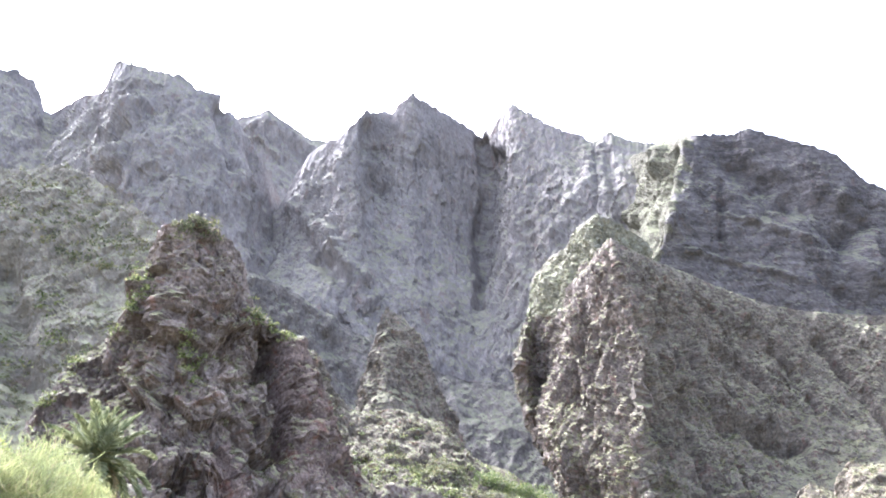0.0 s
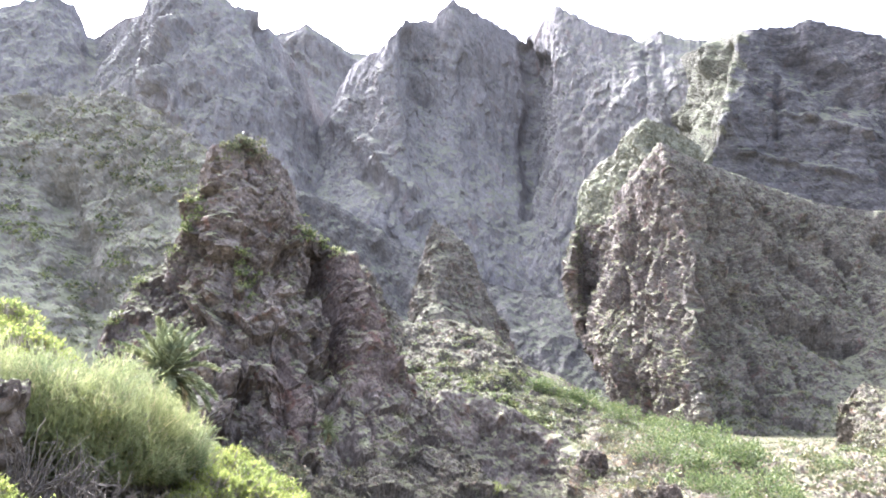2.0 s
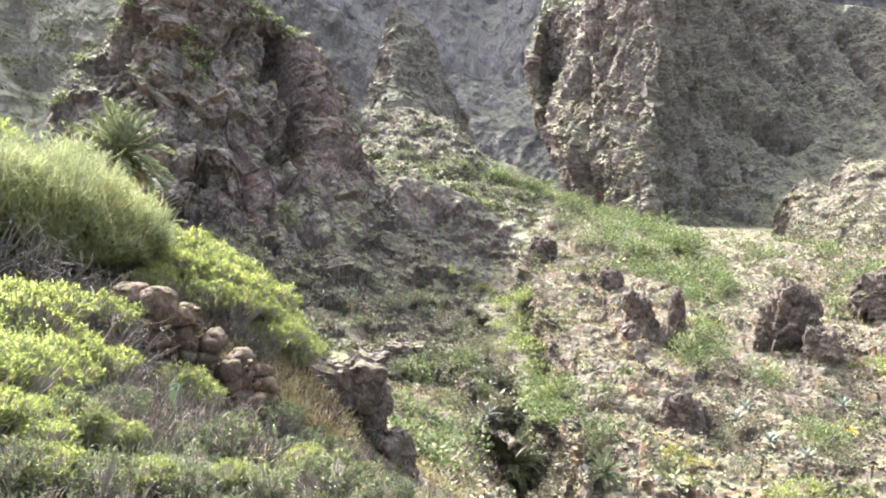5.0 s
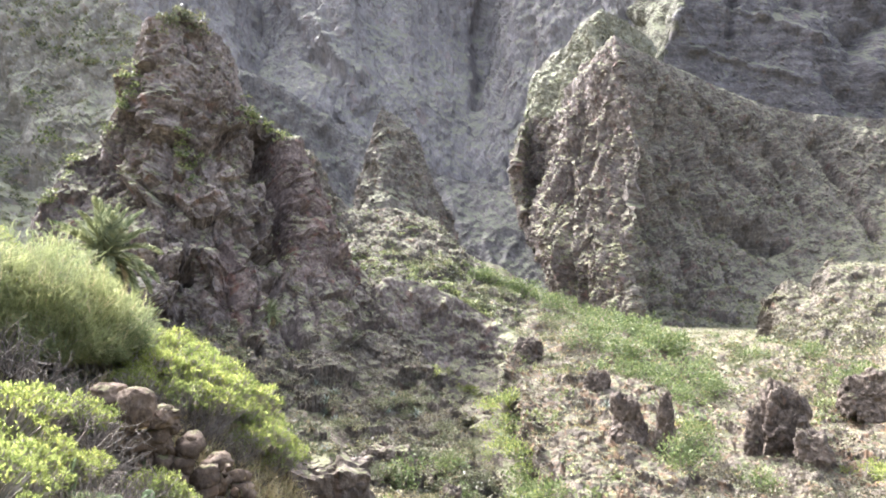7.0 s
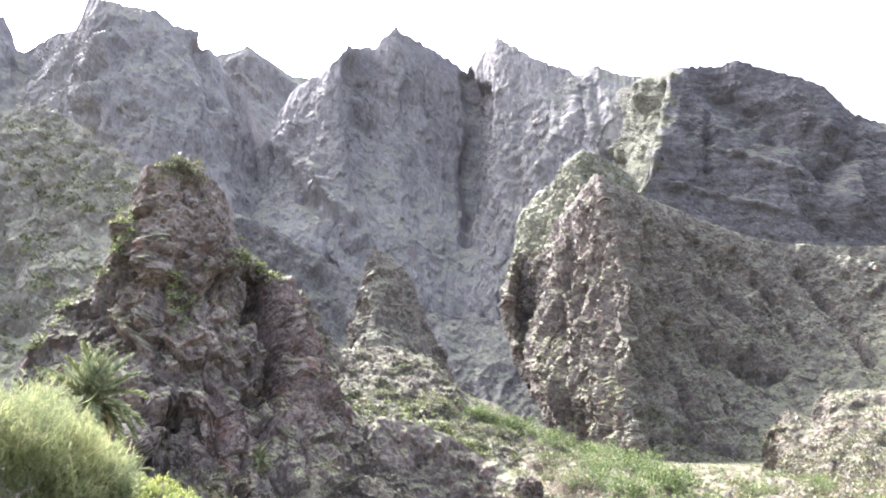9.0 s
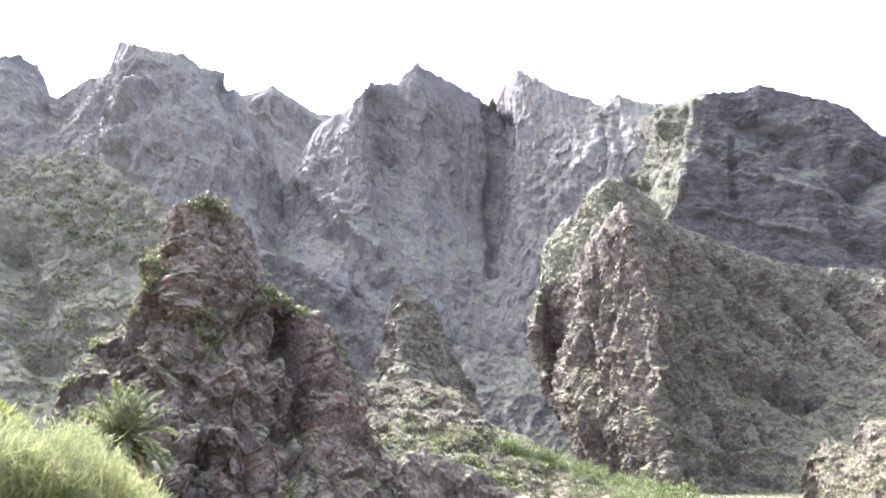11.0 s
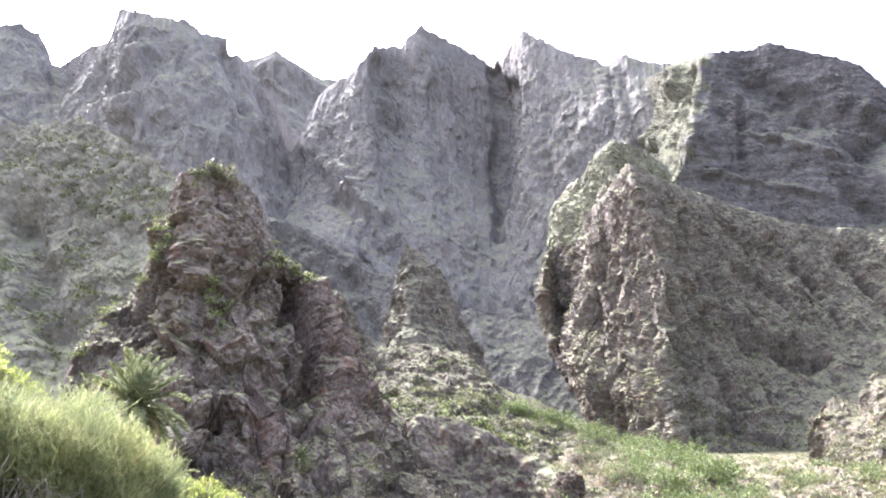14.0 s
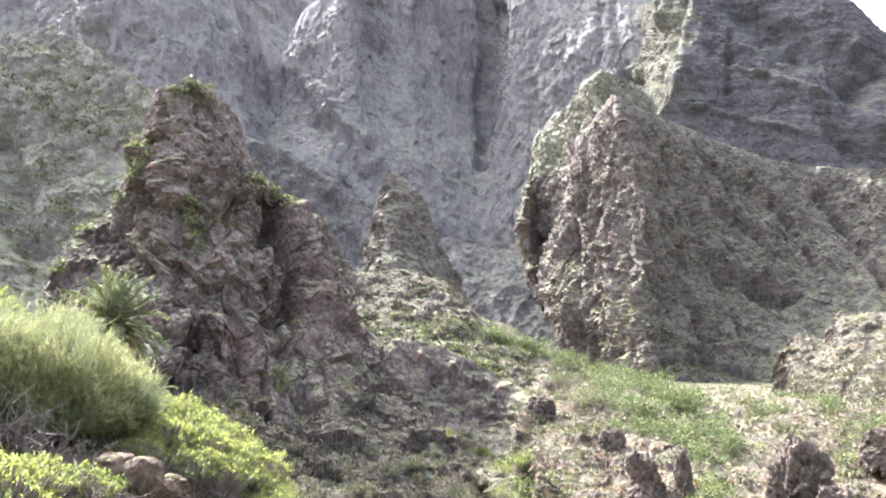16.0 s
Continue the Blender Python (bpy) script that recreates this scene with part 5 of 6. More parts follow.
dries = [twigs(k, 0.55, 0.6, 50) for k in (81, 82)]
bush_row(dries, [(-21.4, 11.1, 0.9), (-19.8, 11.2, 0.9), (-18.2, 11.2, 0.9), (-16.8, 11.2, 0.9), (-15.4, 11.2, 0.9), (-24.8, 9.0, 1.1), (-26.4, 8.6, 1.1), (-28.4, 9.0, 1.2), (-18.6, 8.6, 0.9), (-16.8, 8.7, 0.9), (-19.8, 7.6, 0.9), (-17.2, 7.4, 0.9), (-30.6, 10.6, 1.3), (-28.6, 10.4, 1.2), (-26.6, 10.3, 1.0), (-33, 10.4, 1.3), (-29.4, 9.6, 1.0), (-27.6, 9.2, 0.9), (-24.2, 8.8, 0.8), (-23.2, 7.9, 0.8), (-21.6, 8.2, 0.7), 
                 (-13.2, 8.4, 0.7), (-25.4, 7.2, 0.8), (-10, 11.2, 0.8), (-8.4, 10.6, 0.7), (-23, 6.2, 0.7), (-20, 6.2, 0.6), (-26.6, 5.9, 0.7), (-16.4, 6.6, 0.7), (-27.6, 5.1, 0.6), (-24.6, 5.3, 0.6), (-21.8, 5.2, 0.6), (-18.4, 5.4, 0.6), (-15, 5.6, 0.55), (-9.8, 5.9, 0.5), (-7, 7, 0.5)], "dry shrubs round the stone wall")


# ---- prickly pears ----
def prickly_pear(seed, place, pads, size, group="prickly pears on the bank"):
    rng = np.random.default_rng(seed)
    ob = thing("prickly_pear", "grey-green prickly pear cactus with flat oval pads", "cactus", place, group)
    tops = [(np.zeros(3), rng.uniform(0, 180))]
    for k in range(pads):
        base, face = tops[rng.integers(max(0, len(tops) - 4), len(tops))]
        s = size * rng.uniform(0.75, 1.15)
        lean = rng.uniform(-38, 38)
        m = Matrix.Translation(Vector(base)) @ Euler((rng.uniform(-0.3, 0.3), radians(lean), radians(face + rng.uniform(-40, 40)))).to_matrix().to_4x4()
        part("pad", PAD, ob, at_matrix=m @ Matrix.Diagonal((s, s, s, 1)))
        for _ in range(2):
            tops.append((np.array(m @ Vector((rng.uniform(-0.22, 0.22) * s, 0, s * 0.86))), face + rng.uniform(-60, 60)))
    return ob


_bm = bmesh.new()
bmesh.ops.create_icosphere(_bm, subdivisions=3, radius=0.5)
for _v in _bm.verts:
    _x, _y, _z = _v.co
    _v.co = (_x * (0.74 + 0.28 * _z), _y * 0.16 * (1 + 0.5 * (0.25 - _x * _x)), _z + 0.47)
PAD = bpy.data.meshes.new("pad")
_bm.to_mesh(PAD)
_bm.free()
PAD.materials.append(MAT_PAD)
PAD.polygons.foreach_set("use_smooth", np.ones(len(PAD.polygons), bool))
for k, (b, d, n, s) in enumerate([(-28.4, 7.0, 5, 0.16), (-23.4, 7.2, 4, 0.16), (-25.8, 7.4, 5, 0.17), (-28.2, 8.4, 5, 0.18), (-14.2, 7.4, 6, 0.14), (-20.9, 7.4, 5, 0.17), (-12.8, 8.0, 6, 0.14), (-11.6, 7.8, 5, 0.14)]):
    prickly_pear(90 + k, on_ground(b, d), n, s)


# ---- the dry-stone wall ----
stone_wall = thing("stone_wall", "low dry-stone retaining wall of rounded brown boulders", "wall", on_ground(-20, 10.2))
STONES = [boulder_mesh("stone", (1, 1, 1), 100 + k, MAT_STONE, 3, 0.5, 0.14) for k in range(8)]
for _me in STONES:
    _me.polygons.foreach_set("use_smooth", np.ones(len(_me.polygons), bool))
_line = np.array([(-25.2, -10.4, -13.4), (-22.1, -11.2, -14.4), (-20.2, -12.1, -16.0), (-17.9, -13.5, -18.2), (-15.9, -14.8, -21.0), (-14.2, -16.6, -22.4)])
_wrng = np.random.default_rng(5)
_base = Vector(stone_wall.location)
for course in range(11):
    b = -25.0 + 0.7 * (course % 2)
    while b < -14.2:
        top, low = np.interp(b, _line[:, 0], _line[:, 1]), np.interp(b, _line[:, 0], _line[:, 2])
        e = low + 0.5 + course * 0.98
        s = _wrng.uniform(0.2, 0.36) if course < 7 else _wrng.uniform(0.16, 0.27)
        if e < top:
            p = at(b + _wrng.uniform(-0.2, 0.2), e + _wrng.uniform(-0.2, 0.2), 9.95 + 0.05 * course + 0.25 * max(0, b + 16.5) + _wrng.uniform(-0.07, 0.07))
            q = Euler((_wrng.uniform(-0.4, 0.4), _wrng.uniform(-0.4, 0.4), _wrng.uniform(0, 6.28))).to_quaternion()
            part("stone", STONES[_wrng.integers(8)], stone_wall, at_matrix=Matrix.LocRotScale(Vector(p) - _base, q, Vector((s * 1.2, s * 1.1, s * 0.85))))
        b += math.degrees(s / 10.2) * 1.0
for k in range(45):
    b = _wrng.uniform(-25, -14.6)
    e = _wrng.uniform(np.interp(b, _line[:, 0], _line[:, 2]), np.interp(b, _line[:, 0], _line[:, 1]) - 0.3)
    s = _wrng.uniform(0.08, 0.16)
    part("stone", STONES[k % 8], stone_wall, at_matrix=Matrix.LocRotScale(Vector(at(b, e, 9.93 + _wrng.uniform(0, 0.1))) - _base, Euler(_wrng.uniform(0, 6.28, 3)).to_quaternion(), Vector((s * 1.2, s, s * 0.8))))


def boulder(label, b, e, d, size, seed, turn=0, group="", detail=5, lean=(0, 0), name="boulder", boxy=0.55, rough=0.16, material=None, taper=0.0):
    """A boulder whose middle lies at that bearing, rise and distance."""
    ob = tagged(new(name, boulder_mesh(name, size, seed, material, detail, boxy, rough, lean, taper)), label, "rock", group)
    ob.location, ob.rotation_euler[2] = at(b, e, d), radians(turn)
    return ob


boulder("large rounded brown boulder on top of the stone wall", -22.0, -11.7, 9.85, (0.52, 0.42, 0.56), 201, 20, detail=4, boxy=0.35, rough=0.06, material=MAT_STONE)
boulder("brown boulder beside the stone wall", -23.7, -10.9, 10.0, (0.5, 0.42, 0.4), 202, 60, detail=4, boxy=0.4, rough=0.1, material=MAT_STONE)
boulder("brown wedge of rock on the stone wall", -20.2, -12.4, 9.9, (0.46, 0.4, 0.3), 207, 35, detail=4, boxy=0.5, rough=0.12, material=MAT_STONE)
boulder("dark overhanging block of rock on the bank", -7.5, -19.3, 12.7, (1.35, 1.2, 1.75), 203, 6, lean=(-0.1, 0), boxy=0.75, rough=0.13, taper=-0.16)
boulder("dark broken rock at the foot of the block", -4.4, -23.4, 12.2, (0.7, 0.7, 1.0), 205, 30, boxy=0.6)
boulder("flat ledge of rock beside the dark block", -9.6, -16.5, 13.0, (0.9, 0.9, 0.3), 208, 14, boxy=0.6, rough=0.14)
boulder("dark brown rock face at the end of the bank", -34.4, -4.0, 11.0, (0.75, 0.7, 1.15), 206, 30)
def outcrop(label, b0, b1, top, low, depth, seed, lean=(0, 0), turn=0):
    """A rock that fills bearings b0..b1 from the land at rise low up to rise top."""
    b = (b0 + b1) / 2
    p = surface(b, low)
    d = math.hypot(p[0], p[1])
    wide, high = d * radians(b1 - b0), d * (math.tan(radians(top)) - math.tan(radians(low)))
    ob = tagged(new("outcrop", boulder_mesh("outcrop", (wide * 1.0, depth, high * 1.4), seed, None, 5, 0.55, 0.17, lean, 0.22)), label, "rock", "dark rocks on the valley slope")
    ob.location = Vector(p) + Vector((0, depth * 0.2, high * 0.32))
    ob.rotation_euler[2] = radians(turn - b)
    return ob


SLOPE = "dark jagged rock outcrop standing on the sunlit valley slope"
outcrop(SLOPE, 23.6, 27.4, -8.9, -13.4, 2.6, 211, (-0.3, 0))
outcrop(SLOPE, 26.0, 28.6, -11.8, -14.2, 2.2, 212, (-0.2, 0))
outcrop(SLOPE, 22.6, 23.9, -10.8, -13.9, 1.6, 213)
outcrop(SLOPE, 16.7, 18.2, -10.2, -14.6, 1.4, 214)
outcrop(SLOPE, 13.4, 16.2, -10.5, -13.8, 2.2, 215, (-0.2, 0))
outcrop("low dark rock bank in the valley slope", 16.6, 20.4, -17.9, -20.2, 1.6, 216)
outcrop(SLOPE, 28.6, 32.6, -8.0, -10.4, 2.4, 218)
outcrop("dark rock in a hollow of the slope", 5.8, 8.4, -6.6, -8.4, 2.2, 220)
outcrop("dark rock in a hollow of the slope", 11.4, 13.4, -8.8, -10.2, 2.0, 221)
outcrop("low layered rock beside the gully", -5.8, -1.2, -14.9, -16.2, 2.0, 222)
outcrop("dark rock on the gully's edge", 0.4, 2.6, -17.8, -19.6, 1.6, 223)


# ---- palms ----
def frond_mesh(name, length, droop, seed, material):
    """One feather leaf that grows from the origin along +x and bends down."""
    rng = np.random.default_rng(seed)
    b = Build()
    n = 12
    t = np.linspace(0, 1, n)
    rib = np.stack([length * (t - 0.25 * droop * t**2), 0 * t, length * (0.18 * t - droop * 0.85 * t**2.2)], -1)
    b.tube(rib, 0.03 * (1 - 0.85 * t) + 0.004, 3)
    m = 34
    s = np.linspace(0.1, 0.99, m)
    p = np.stack([np.interp(s, t, rib[:, k]) for k in range(3)], -1)
    for sgn in (-1, 1):
        way = np.stack([0.55 + 0.9 * s, sgn * (1.0 - 0.45 * s), 0.28 - 0.75 * s * droop - 0.1 * rng.uniform(0, 1, m)], -1) + rng.normal(0, 0.07, (m, 3))
        L = length * 0.21 * np.sin(np.pi * np.clip(0.12 + 0.84 * s, 0, 1)) ** 0.6 * rng.uniform(0.85, 1.1, m)
        b.leaves(p, way, L, 0.022, rng, 0.12)
    return b.mesh(name, material)


FRONDS = [frond_mesh("frond", 1.0, d, 300 + k, MAT_PALM) for k, d in enumerate((0.25, 0.55, 0.85))]
DEAD = frond_mesh("dead_frond", 1.0, 1.0, 310, MAT_STRAW)


def palm(place, trunk, reach, fronds, seed, label, dead=0, group="palms", sag=0.0):
    rng = np.random.default_rng(seed)
    ob = thing("palm_tree", label, "palm", place, group)
    b = Build()
    z = np.linspace(-0.6, trunk, 16)
    r = (0.30 + 0.06 * np.cos(z * 9)) * (1.1 - 0.25 * np.clip(z / max(trunk, 0.5), 0, 1)) * min(1, reach / 2.2)
    b.tube(np.stack([0.05 * np.sin(z), 0 * z, z], -1), r, 10)
    part("trunk", b.mesh("trunk", MAT_TRUNK, True), ob, "short rough brown trunk")
    for k in range(fronds):
        u = (k + 0.5) / fronds
        pitch = 78 - 105 * u - sag * u + rng.uniform(-8, 8)
        turn = k * 137.5 + rng.uniform(-14, 14)
        s = reach * rng.uniform(0.85, 1.1)
        m = Matrix.LocRotScale(Vector((0.05 * math.sin(trunk), 0, trunk + 0.12)), Euler((rng.uniform(-0.3, 0.3), radians(-pitch), radians(turn)), "XYZ"), Vector((s, s, s)))
        part("frond", FRONDS[min(2, int(u * 3))], ob, at_matrix=m)
    for k in range(dead):
        m = Matrix.LocRotScale(Vector((0, 0, trunk)), Euler((0, radians(rng.uniform(25, 60)), radians(k * 360 / dead + rng.uniform(-12, 12)))), Vector((reach * 0.75,) * 3))
        part("dead_frond", DEAD, ob, "withered brown frond", m)
    return ob


_p = at(-23.9, -1.1, 42)
_low = on_ground(-23.7, 42)[2]
palm((_p[0], _p[1], _low), _p[2] - _low, 3.1, 56, 1, "date palm with arching feathery dark-green fronds", 8, sag=62)
_p = at(-21.3, -6.2, 41.5)
palm((_p[0], _p[1], _p[2] - 0.8), 0.9, 1.25, 22, 2, "small drooping date palm beside the taller one", 4, sag=40)
_p = surface(5.1, -24.6)
palm(_p, 0.3, 1.75, 34, 3, "young date palm with a full green crown on the gully floor")
_p = surface(-12.3, -5.6)
palm(_p + np.array([0, -0.4, 0]), 0.35, 1.35, 26, 4, "small date palm with withered skirt at the crag's foot", 16)
_p = surface(12.5, -24.4)
palm(_p, 0.2, 1.0, 20, 5, "young date palm low in the gully")


# ---- leafy bushes ----
def bush(seed, leaf_material, label, leaves=420, leaf=0.085, tall=0.8, category="bush"):
    rng = np.random.default_rng(seed)
    ob = thing("bush", label, category)
    st, lf = Build(), Build()
    lumps = rng.normal(0, 0.42, (7, 3)) * np.array([1, 1, 0.45]) + np.array([0, 0, 0.42 * tall])
    for c in lumps:
        st.tube([(0, 0, -0.15), c * 0.5 + rng.normal(0, 0.04, 3), c], [0.03, 0.02, 0.008], 3)
    k = rng.integers(0, 7, leaves)
    d = rng.normal(size=(leaves, 3))
    d /= np.linalg.norm(d, axis=1, keepdims=True)
    p = lumps[k] + d * rng.uniform(0.2, 0.48, (leaves, 1)) * np.array([1, 1, tall])
    p[:, 2] = np.maximum(p[:, 2], 0.02)
    lf.leaves(p, d + np.array([0, 0, 0.5]) + rng.normal(0, 0.5, (leaves, 3)), rng.uniform(1.2, 2.4, leaves) * leaf, leaf * 0.42, rng)
    part("branching_stem", st.mesh("branching_stem", MAT_STEM), ob, "thin grey stems")
    part("foliage", lf.mesh("bush_foliage", leaf_material), ob)
    return ob


GREEN = [bush(k, MAT_PALE, "rounded leafy pale-green bush on the valley slope", 800, 0.075, 1.15) for k in (401, 402, 403)]
BRIGHT = [bush(k, MAT_LIME, "bright yellow-green bush in the gully") for k in (411, 412)]
OLIVE = [bush(k, MAT_SCRUB, "dense olive-green bush on the slope", 520, 0.07) for k in (421, 422)]
FLOWER = [bush(431, MAT_YELLOW, "low bush covered with yellow flowers", 300, 0.06, 0.6)]


def bushes(kinds, spots, group, sink=0.12, grow=1.0):
    for n, (b, e, s) in enumerate(spots):
        s *= grow
        ob = kinds[n % len(kinds)]
        p = surface(b, e)
        m = turned(p - np.array([0, 0, sink * s]), _rng.uniform(0, 360), s, _rng.uniform(-6, 6), _rng.uniform(0.75, 1.05))
        if ob.name not in SEATED:
            SEATED.add(ob.name)
            ob.matrix_basis = m
            tagged(ob, group=group)
        else:
            tagged(placed(ob, m), group=group)


bushes(BRIGHT, [(5.0, -12.2, 1.3), (4.2, -11.6, 1.0), (5.6, -13.2, 1.1), (5.5, -14.5, 1.2), (6.3, -15.6, 1.1), (4.4, -14.0, 1.0), (0.2, -9.9, 0.9), (1.2, -10.3, 0.8), (2.8, -10.7, 0.9), (19.4, -12.6, 0.9), (31.6, -14.6, 1.0), (30.2, -14.0, 0.9), (32.5, -13.2, 0.9), (26.5, -23.2, 0.9), (24.8, -24, 0.8), (7.4, -19.5, 1.0)],
       "bright bushes of the gully", grow=1.2)
bushes(GREEN, [(3.6, -2.2, 1.6), (4.4, -2.5, 1.5), (5.3, -2.8, 1.5), (6.2, -3.1, 1.5), (7.0, -3.4, 1.5), (7.9, -3.8, 1.6), (8.8, -4.1, 1.6), (9.6, -4.4, 1.6), (10.9, -4.9, 1.8), (12.0, -5.0, 1.8), (13.0, -5.0, 2.0), (13.9, -5.8, 1.8), (14.7, -6.1, 1.8), (15.6, -6.4, 1.7), (16.4, -6.9, 1.6), (12.6, -6.4, 1.5),
               (13.9, -7.8, 1.4), (17.6, -7.2, 1.4), (15.2, -8.2, 1.3), (19.2, -8.8, 1.2), (16.1, -9.4, 1.2), (17.6, -9.9, 1.2), (20.5, -9.9, 1.1), (18.4, -10.8, 1.0), (14.6, -9.2, 1.1), (11.6, -7.2, 1.2), (19.0, -13.8, 0.9), (18.6, -15.2, 1.0), (20.0, -14.6, 0.8), (23.5, -16.2, 0.9), (27.4, -19.8, 1.0), (11.9, -21.6, 0.8), (22.2, -7.6, 1.2), (27, -7.2, 1.1), (29, -8.4, 1.0)],
       "green bushes of the valley slope", grow=1.45)
bushes(OLIVE, [(10.5, -6.9, 1.6), (3.1, -3.4, 1.5), (4.9, -3.6, 1.5), (6.6, -6.6, 1.3), (-2.0, -12.6, 1.2), (-3.8, -12.1, 1.1), (-2.4, -18.0, 1.1), (-4.2, -17.6, 1.0), (1.1, -16.4, 1.1), (1.2, -21.3, 1.0), (2.6, -19.2, 0.9), (-0.4, -19.6, 0.9), (-1.4, -15.8, 1.0), (0.4, -13.6, 1.0), (2.4, -15.2, 1.1), (3.6, -17.4, 0.9), (-5.5, -19.6, 0.6), (-7.4, -13.6, 0.9), (-2.2, -20.6, 0.8), (0.2, -23.4, 0.8), (29.1, -20.6, 0.8), (21.6, -20.4, 0.8), (3.2, -22.8, 0.7),
               (-12.2, -2.2, 0.8), (-10.4, -3.4, 0.8), (22.6, -22.6, 0.8), (9.6, -18.0, 0.7)],
       "olive bushes on the slopes")
bushes(OLIVE, [(-4.5, -12.0, 0.78), (-2.2, -12.0, 0.88), (0.6, -19.6, 0.97), (5.4, -21.1, 0.78), (0.8, -13.5, 0.70), (2.3, -14.9, 0.70), (-6.2, -10.6, 0.58), (-5.5, -13.7, 0.51), (-11.3, -12.1, 0.51)], "olive bushes on the slopes")
bushes(BRIGHT, [(5.2, -12.1, 1.17), (5.5, -14.6, 1.17), (2.5, -10.8, 0.78), (0.7, -9.3, 0.70), (4.3, -15.8, 0.70)], "bright bushes of the gully")
bushes(GREEN, [(1.0, -16.6, 1.17), (-2.5, -17.8, 1.46), (1.3, -18.7, 0.88), (7.8, -18.9, 1.17), (-2.9, -20.5, 1.17), (8.9, -20.2, 1.07), (-1.4, -23.9, 1.17), (-0.7, -22.6, 0.88), (-3.7, -22.3, 0.88), (6.8, -17.6, 0.88)], "green bushes above the gully", grow=1.1)
bushes(FLOWER, [(17.4, -21.9, 0.7), (29.1, -18.7, 0.8), (19.1, -22.6, 0.6), (16.6, -20.9, 0.6)], "yellow-flowered bushes")


# ---- agaves ----
def agave_leaf():
    b = Build()
    t = np.linspace(0, 1, 5)
    w = 0.075 * np.array([0.8, 1.0, 0.9, 0.6, 0.05])
    x, z = t, 0.12 * t - 0.28 * t**2
    V = np.stack([np.stack([x, -w, z + 0.25 * w], -1), np.stack([x, 0 * w, z], -1), np.stack([x, w, z + 0.25 * w], -1)], 1).reshape(-1, 3)
    b.add(V, grid_faces(5, 3))
    return b.mesh("agave_leaf", MAT_AGAVE, True)


AGAVE_LEAF = agave_leaf()


def agave(place, size, seed):
    rng = np.random.default_rng(seed)
    ob = thing("agave", "blue-grey agave rosette with stiff pointed leaves", "agave", place, "agaves on the slopes")
    for k in range(16):
        u = k / 15
        s = size * rng.uniform(0.85, 1.1)
        part("leaf", AGAVE_LEAF, ob, at_matrix=Matrix.LocRotScale(Vector((0, 0, 0)), Euler((0, radians(-80 + 72 * u), radians(k * 137.5))), Vector((s, s, s))))
    return ob


for n, (b, e) in enumerate([(-8.6, -11.9), (-7.8, -11.0), (-8.3, -12.5), (-3.5, -12.5), (2.4, -21.6), (3.4, -22.7), (0.3, -21.7), (-8.3, -15.3), (-9.1, -10.3), (-8.6, -12.0), (-7.7, -12.9), (-3.3, -11.2), (-1.6, -12.6), (1.2, -19.3), (0.7, -18.0), (8.4, -21.2), (13.2, -11.6), (21.7, -19.0), (26.4, -21.0), (31.1, -17.6), (-6.0, -15.9), (-9.4, -12.0), (3.0, -20.6), (22.6, -18.2), (28.6, -17.0), (13.8, -12.4), (24.4, -20.2)]):
    agave(surface(b, e), 0.5 + 0.25 * ((n * 7) % 5) / 5, 500 + n)


# ---- loose stones and dry grass ----
def rubble(name, places, size, label, material, seed):
    """Many small angular stones in one mesh."""
    rng = np.random.default_rng(seed)
    n = len(places)
    cube = np.array([(x, y, z) for x in (-1, 1) for y in (-1, 1) for z in (-1, 1)], float)
    faces = np.array([(0, 1, 3, 2), (4, 6, 7, 5), (0, 4, 5, 1), (2, 3, 7, 6), (0, 2, 6, 4), (1, 5, 7, 3)])
    s = size[0] + (size[1] - size[0]) * rng.uniform(0, 1, n) ** 3
    V = cube[None] * rng.uniform(0.35, 1.0, (n, 8, 3)) * (s[:, None] * rng.uniform(0.5, 1.0, (n, 3)))[:, None]
    a = rng.uniform(0, 6.28, n)
    c, si = np.cos(a), np.sin(a)
    V = np.stack([V[..., 0] * c[:, None] - V[..., 1] * si[:, None], V[..., 0] * si[:, None] + V[..., 1] * c[:, None], V[..., 2] * 0.8], -1)
    tilt = rng.normal(0, 0.35, (n, 2))
    V[..., 2] += V[..., 0] * tilt[:, None, 0] + V[..., 1] * tilt[:, None, 1]
    V += places[:, None]
    F = faces[None] + (np.arange(n) * 8)[:, None, None]
    return tagged(new(name, mesh_from(name, V.reshape(-1, 3), F.reshape(-1, 4), material)), label, "stones", kind="stuff")


def grass(name, places, length, label, material, seed, blades=7, width=0.012):
    rng = np.random.default_rng(seed)
    b = Build()
    base = np.repeat(places, blades, axis=0) + rng.normal(0, 0.07, (len(places) * blades, 3)) * np.array([1, 1, 0.1])
    way = rng.normal(0, 0.5, base.shape) + np.array([0, 0, 1.0])
    b.leaves(base, way, rng.uniform(length[0], length[1], len(base)), width, rng, 0.25)
    return tagged(new(name, b.mesh(name, material)), label, "grass", kind="stuff")


rubble("valley_rubble", scatter("valley_slope", 15000, 31, flat=(-1, 1)), (0.03, 0.2), "pale angular stones strewn over the valley slope", MAT_KNOLL, 31)
_erng = np.random.default_rng(44)
_ee = _erng.uniform(-25, -8.5, 350)
_eb = np.interp(_ee, [-26, -22, -16.2, -11, -8.5], [11, 10, 8.3, 7.0, 6.2]) + _erng.normal(0.1, 0.25, 350)
rubble("edge_rubble", np.array([surface(b, e, 0.2) for b, e in zip(_eb, _ee)]), (0.06, 0.24), "pale broken stones along the edge of the gully", MAT_BANK, 45)
rubble("hillock_rubble", scatter("hillock", 2200, 32, flat=(-1, 1)), (0.12, 0.6), "pale angular stones strewn over the hillock", MAT_KNOLL, 32)
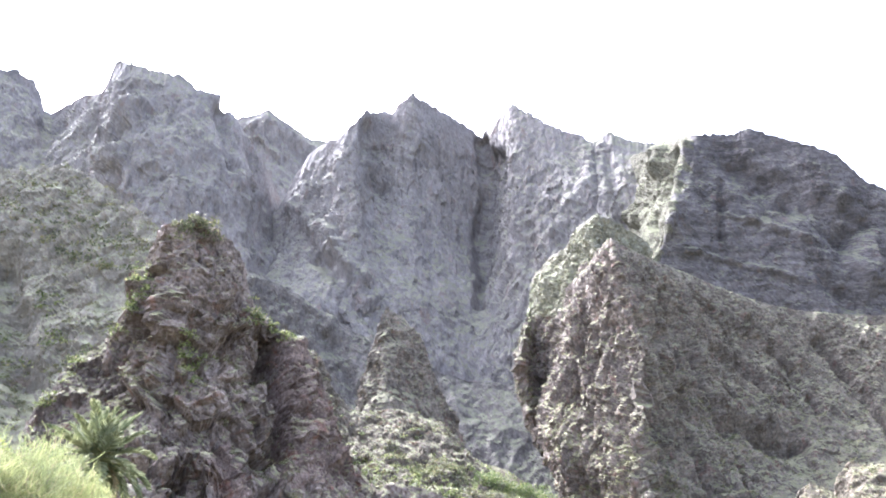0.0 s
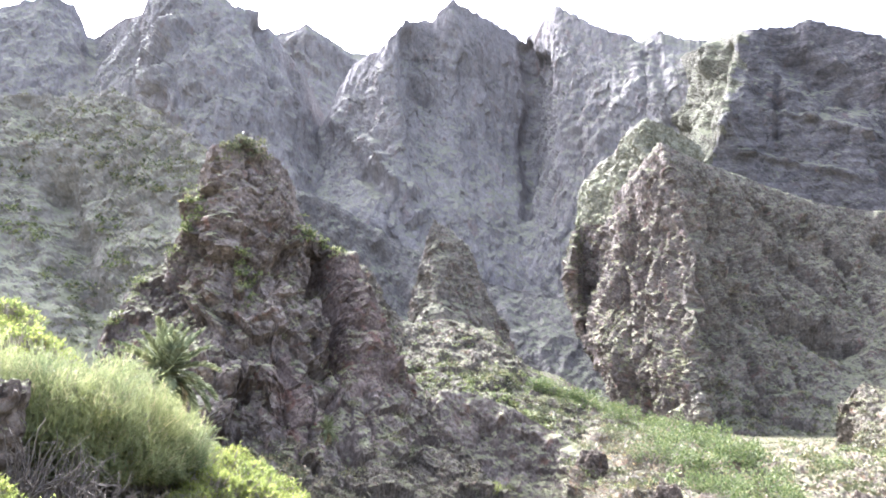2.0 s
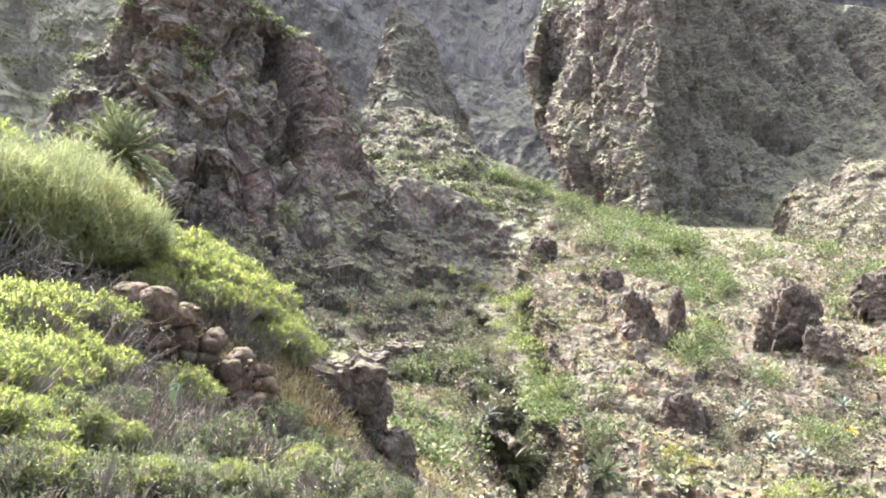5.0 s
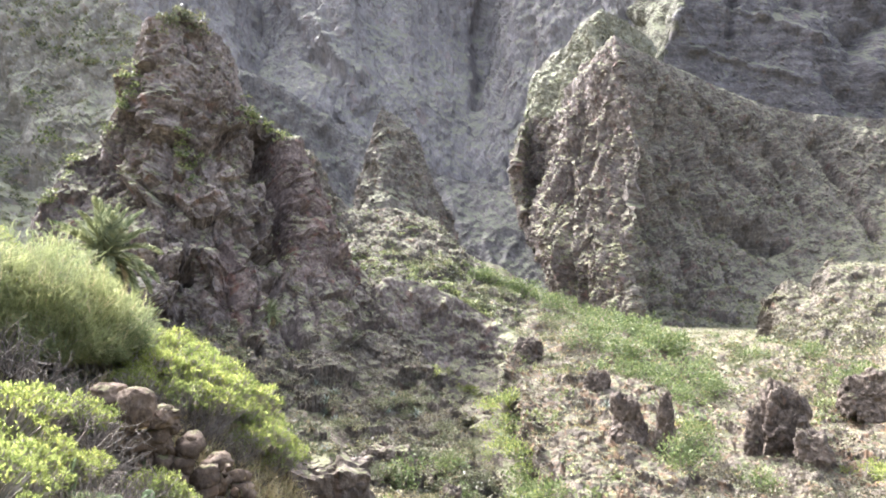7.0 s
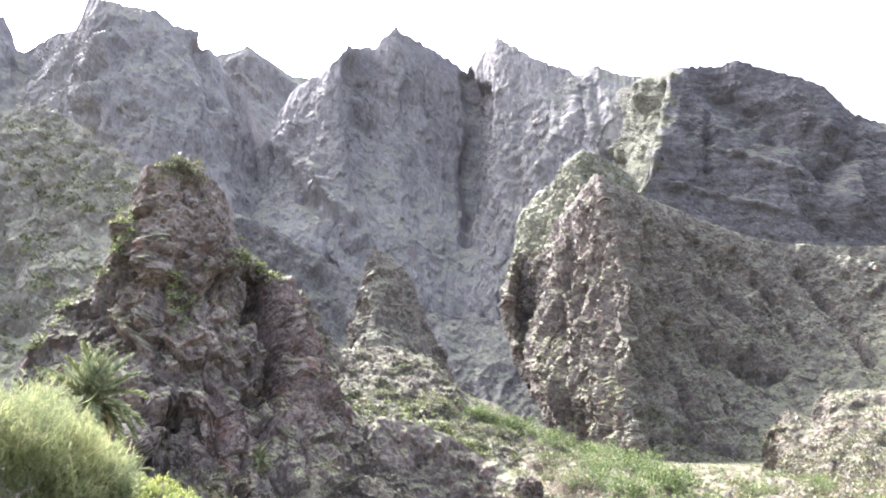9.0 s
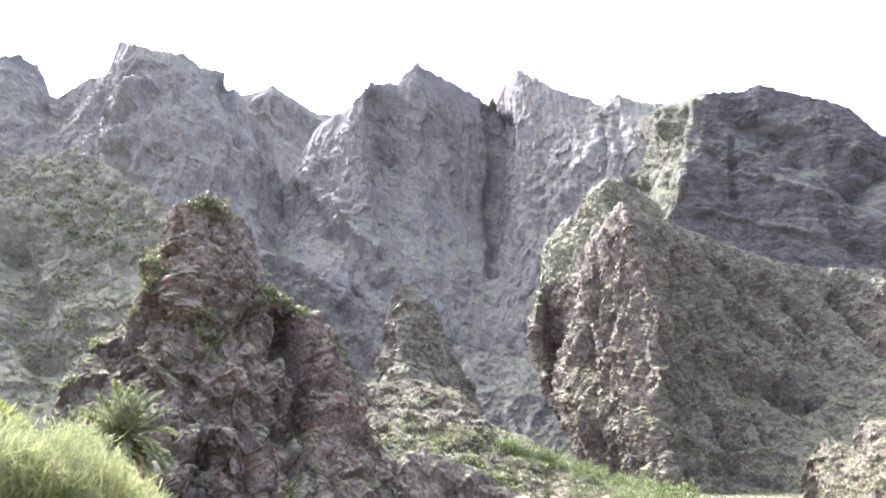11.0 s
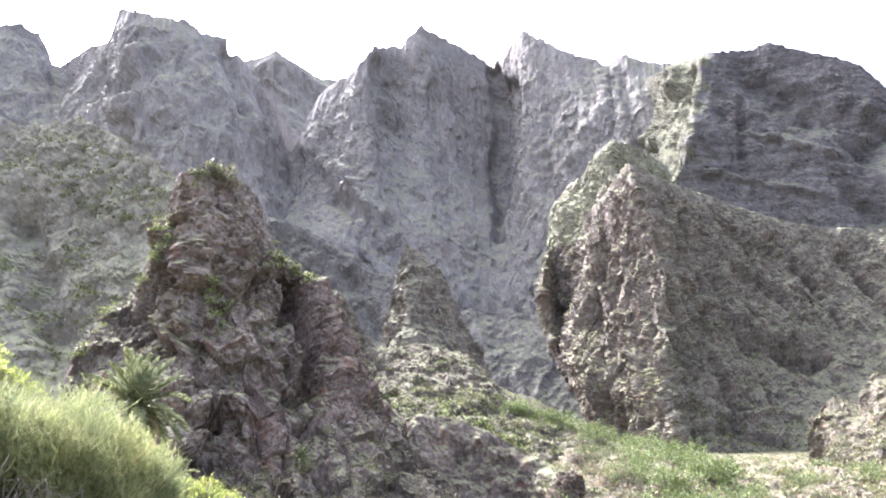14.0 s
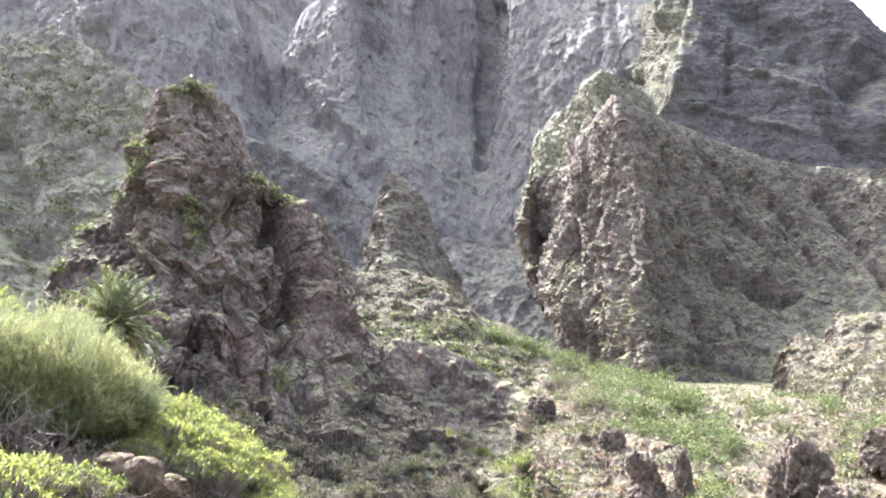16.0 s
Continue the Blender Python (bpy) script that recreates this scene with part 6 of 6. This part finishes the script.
rubble("knoll_rubble", scatter("rock_outcrop", 900, 33, flat=(-1, 1), which=1), (0.12, 0.6), "pale angular stones on the rocky knoll", MAT_KNOLL, 33)
rubble("bank_rubble", scatter("ground", 2500, 34, (-45, 8), (-40, -5)), (0.03, 0.2), "small brown stones on the bank", MAT_STONE, 34)
grass("valley_grass", scatter("valley_slope", 3500, 35, clump=8), (0.15, 0.4), "tufts of dry straw-coloured grass on the valley slope", MAT_STRAW, 35, 6, 0.03)


def near_bank(count, seed, lo, hi, b0=-46, b1=6):
    rng = np.random.default_rng(seed)
    b, d = np.radians(rng.uniform(b0, b1, count)), lo + (hi - lo) * rng.uniform(0, 1, count)
    x, y = d * np.sin(b), d * np.cos(b)
    return np.stack([x, y, ground_height(x, y)], -1)


grass("bank_grass", near_bank(1300, 36, 5.5, 17), (0.08, 0.28), "short dry grass and weeds on the bank", MAT_STRAW, 36, 6, 0.006)
grass("bank_weeds", near_bank(1500, 37, 5.5, 18), (0.08, 0.26), "green weeds between the dry grass of the bank", MAT_SAGE, 37, 6, 0.012)

grass("wall_grass", near_bank(900, 38, 10.6, 12.2, -24, -8), (0.15, 0.42), "long dry straw-coloured grass along the top of the stone wall", MAT_STRAW, 38, 7, 0.007)

bush_row(sages, [(-32, 3.9, 0.42), (-26.4, 3.8, 0.4), (-20.6, 4.0, 0.4), (-14.6, 4.3, 0.4), (-23.4, 3.3, 0.34), (-29.4, 3.2, 0.34), (-17.4, 3.6, 0.34), (-9.6, 4.5, 0.36)], "grey-green bushes on the near bank")
bush_row(limes, [(-29.2, 3.9, 0.38), (-23.2, 4.0, 0.34), (-17.4, 4.4, 0.3), (-26.2, 3.3, 0.3)], "spurge bushes on the near bank")
bush_row(dries, [(-30.6, 3.5, 0.4), (-24.8, 3.6, 0.4), (-18.8, 3.9, 0.4), (-12.2, 4.2, 0.4), (-21.4, 3.3, 0.35)], "dry shrubs on the near bank")
grass("near_weeds", near_bank(1500, 39, 2.6, 5.5, -40, -2), (0.05, 0.15), "low weeds and dry grass on the near bank", MAT_SAGE, 39, 6, 0.005)

# ---- brighter bushes that catch the light on the rocks ----
def clump_at(spots, per, spread, seed):
    rng = np.random.default_rng(seed)
    return np.array([surface(b + rng.normal(0, spread), e + rng.normal(0, spread)) for b, e in spots for _ in range(per)])


scrub("ledge_bushes", clump_at([(-18.5, 6.1), (-18.5, 5.2), (-18.8, 7.5), (-22.8, 11.0), (-23.0, 9.8), (-22.6, 11.8), (-24.1, 7.6), (-25.9, 6.4), (-26.6, 5.4), (-27.6, 3.2), (-12.2, 8.3), (-13.4, 9.0), (-14.3, 9.8), (-13.8, 9.4)], 10, 0.4, 61), (0.45, 1.0), MAT_FRESH, "bright green bushes on the crag's edges", 22, 61)
scrub("summit_bushes", clump_at([(-19.2, 16.0), (-18.6, 16.1), (-20.4, 15.6), (-17.6, 15.4)], 10, 0.35, 62), (0.5, 1.1), MAT_SCRUB, "grey-green bushes on the crag's top", 26, 62)
scrub("slope_bushes", clump_at([(-33.5, 9.3), (-32.6, 8.6), (-28.5, 9.8), (-28, 7), (-34.5, 9.6), (-31.5, 6.5), (-29.5, 5)], 9, 0.5, 63), (0.7, 1.5), MAT_FRESH, "bright green bushes on the hillside", 22, 63)

_band = [(3.6, -2.2), (5.3, -2.8), (7.0, -3.4), (8.8, -4.1), (10.9, -4.9), (13.0, -5.2), (14.7, -6.1), (16.4, -6.9), (13.9, -7.6), (17.6, -7.4), (19.2, -8.8), (16.1, -9.2), (20.5, -9.9), (12.2, -6.4), (18.4, -10.6), (19.2, -13), (4.6, -11.4), (5.4, -13.2), (6.0, -15), (6.9, -17.5), (7.8, -20)]
scrub("green_thicket", clump_at(_band, 3, 0.45, 64), (0.7, 1.5), MAT_PALE, "thicket of fresh green bushes along the gully", 80, 64, height=1.1)
scrub("bank_scrub", near_bank(800, 65, 13.5, 42, -22, 5), (0.2, 0.6), MAT_GREY, "grey dry scrub on the slope behind the bank", 24, 65)
scrub("bank_scrub", near_bank(260, 66, 13.5, 42, -22, 5), (0.2, 0.6), MAT_SCRUB, "olive scrub on the slope behind the bank", 28, 66)
grass("slope_grass", near_bank(3500, 67, 13, 36, -22, 5), (0.15, 0.4), "dry grass on the slope behind the bank", MAT_STRAW, 67, 6, 0.012)
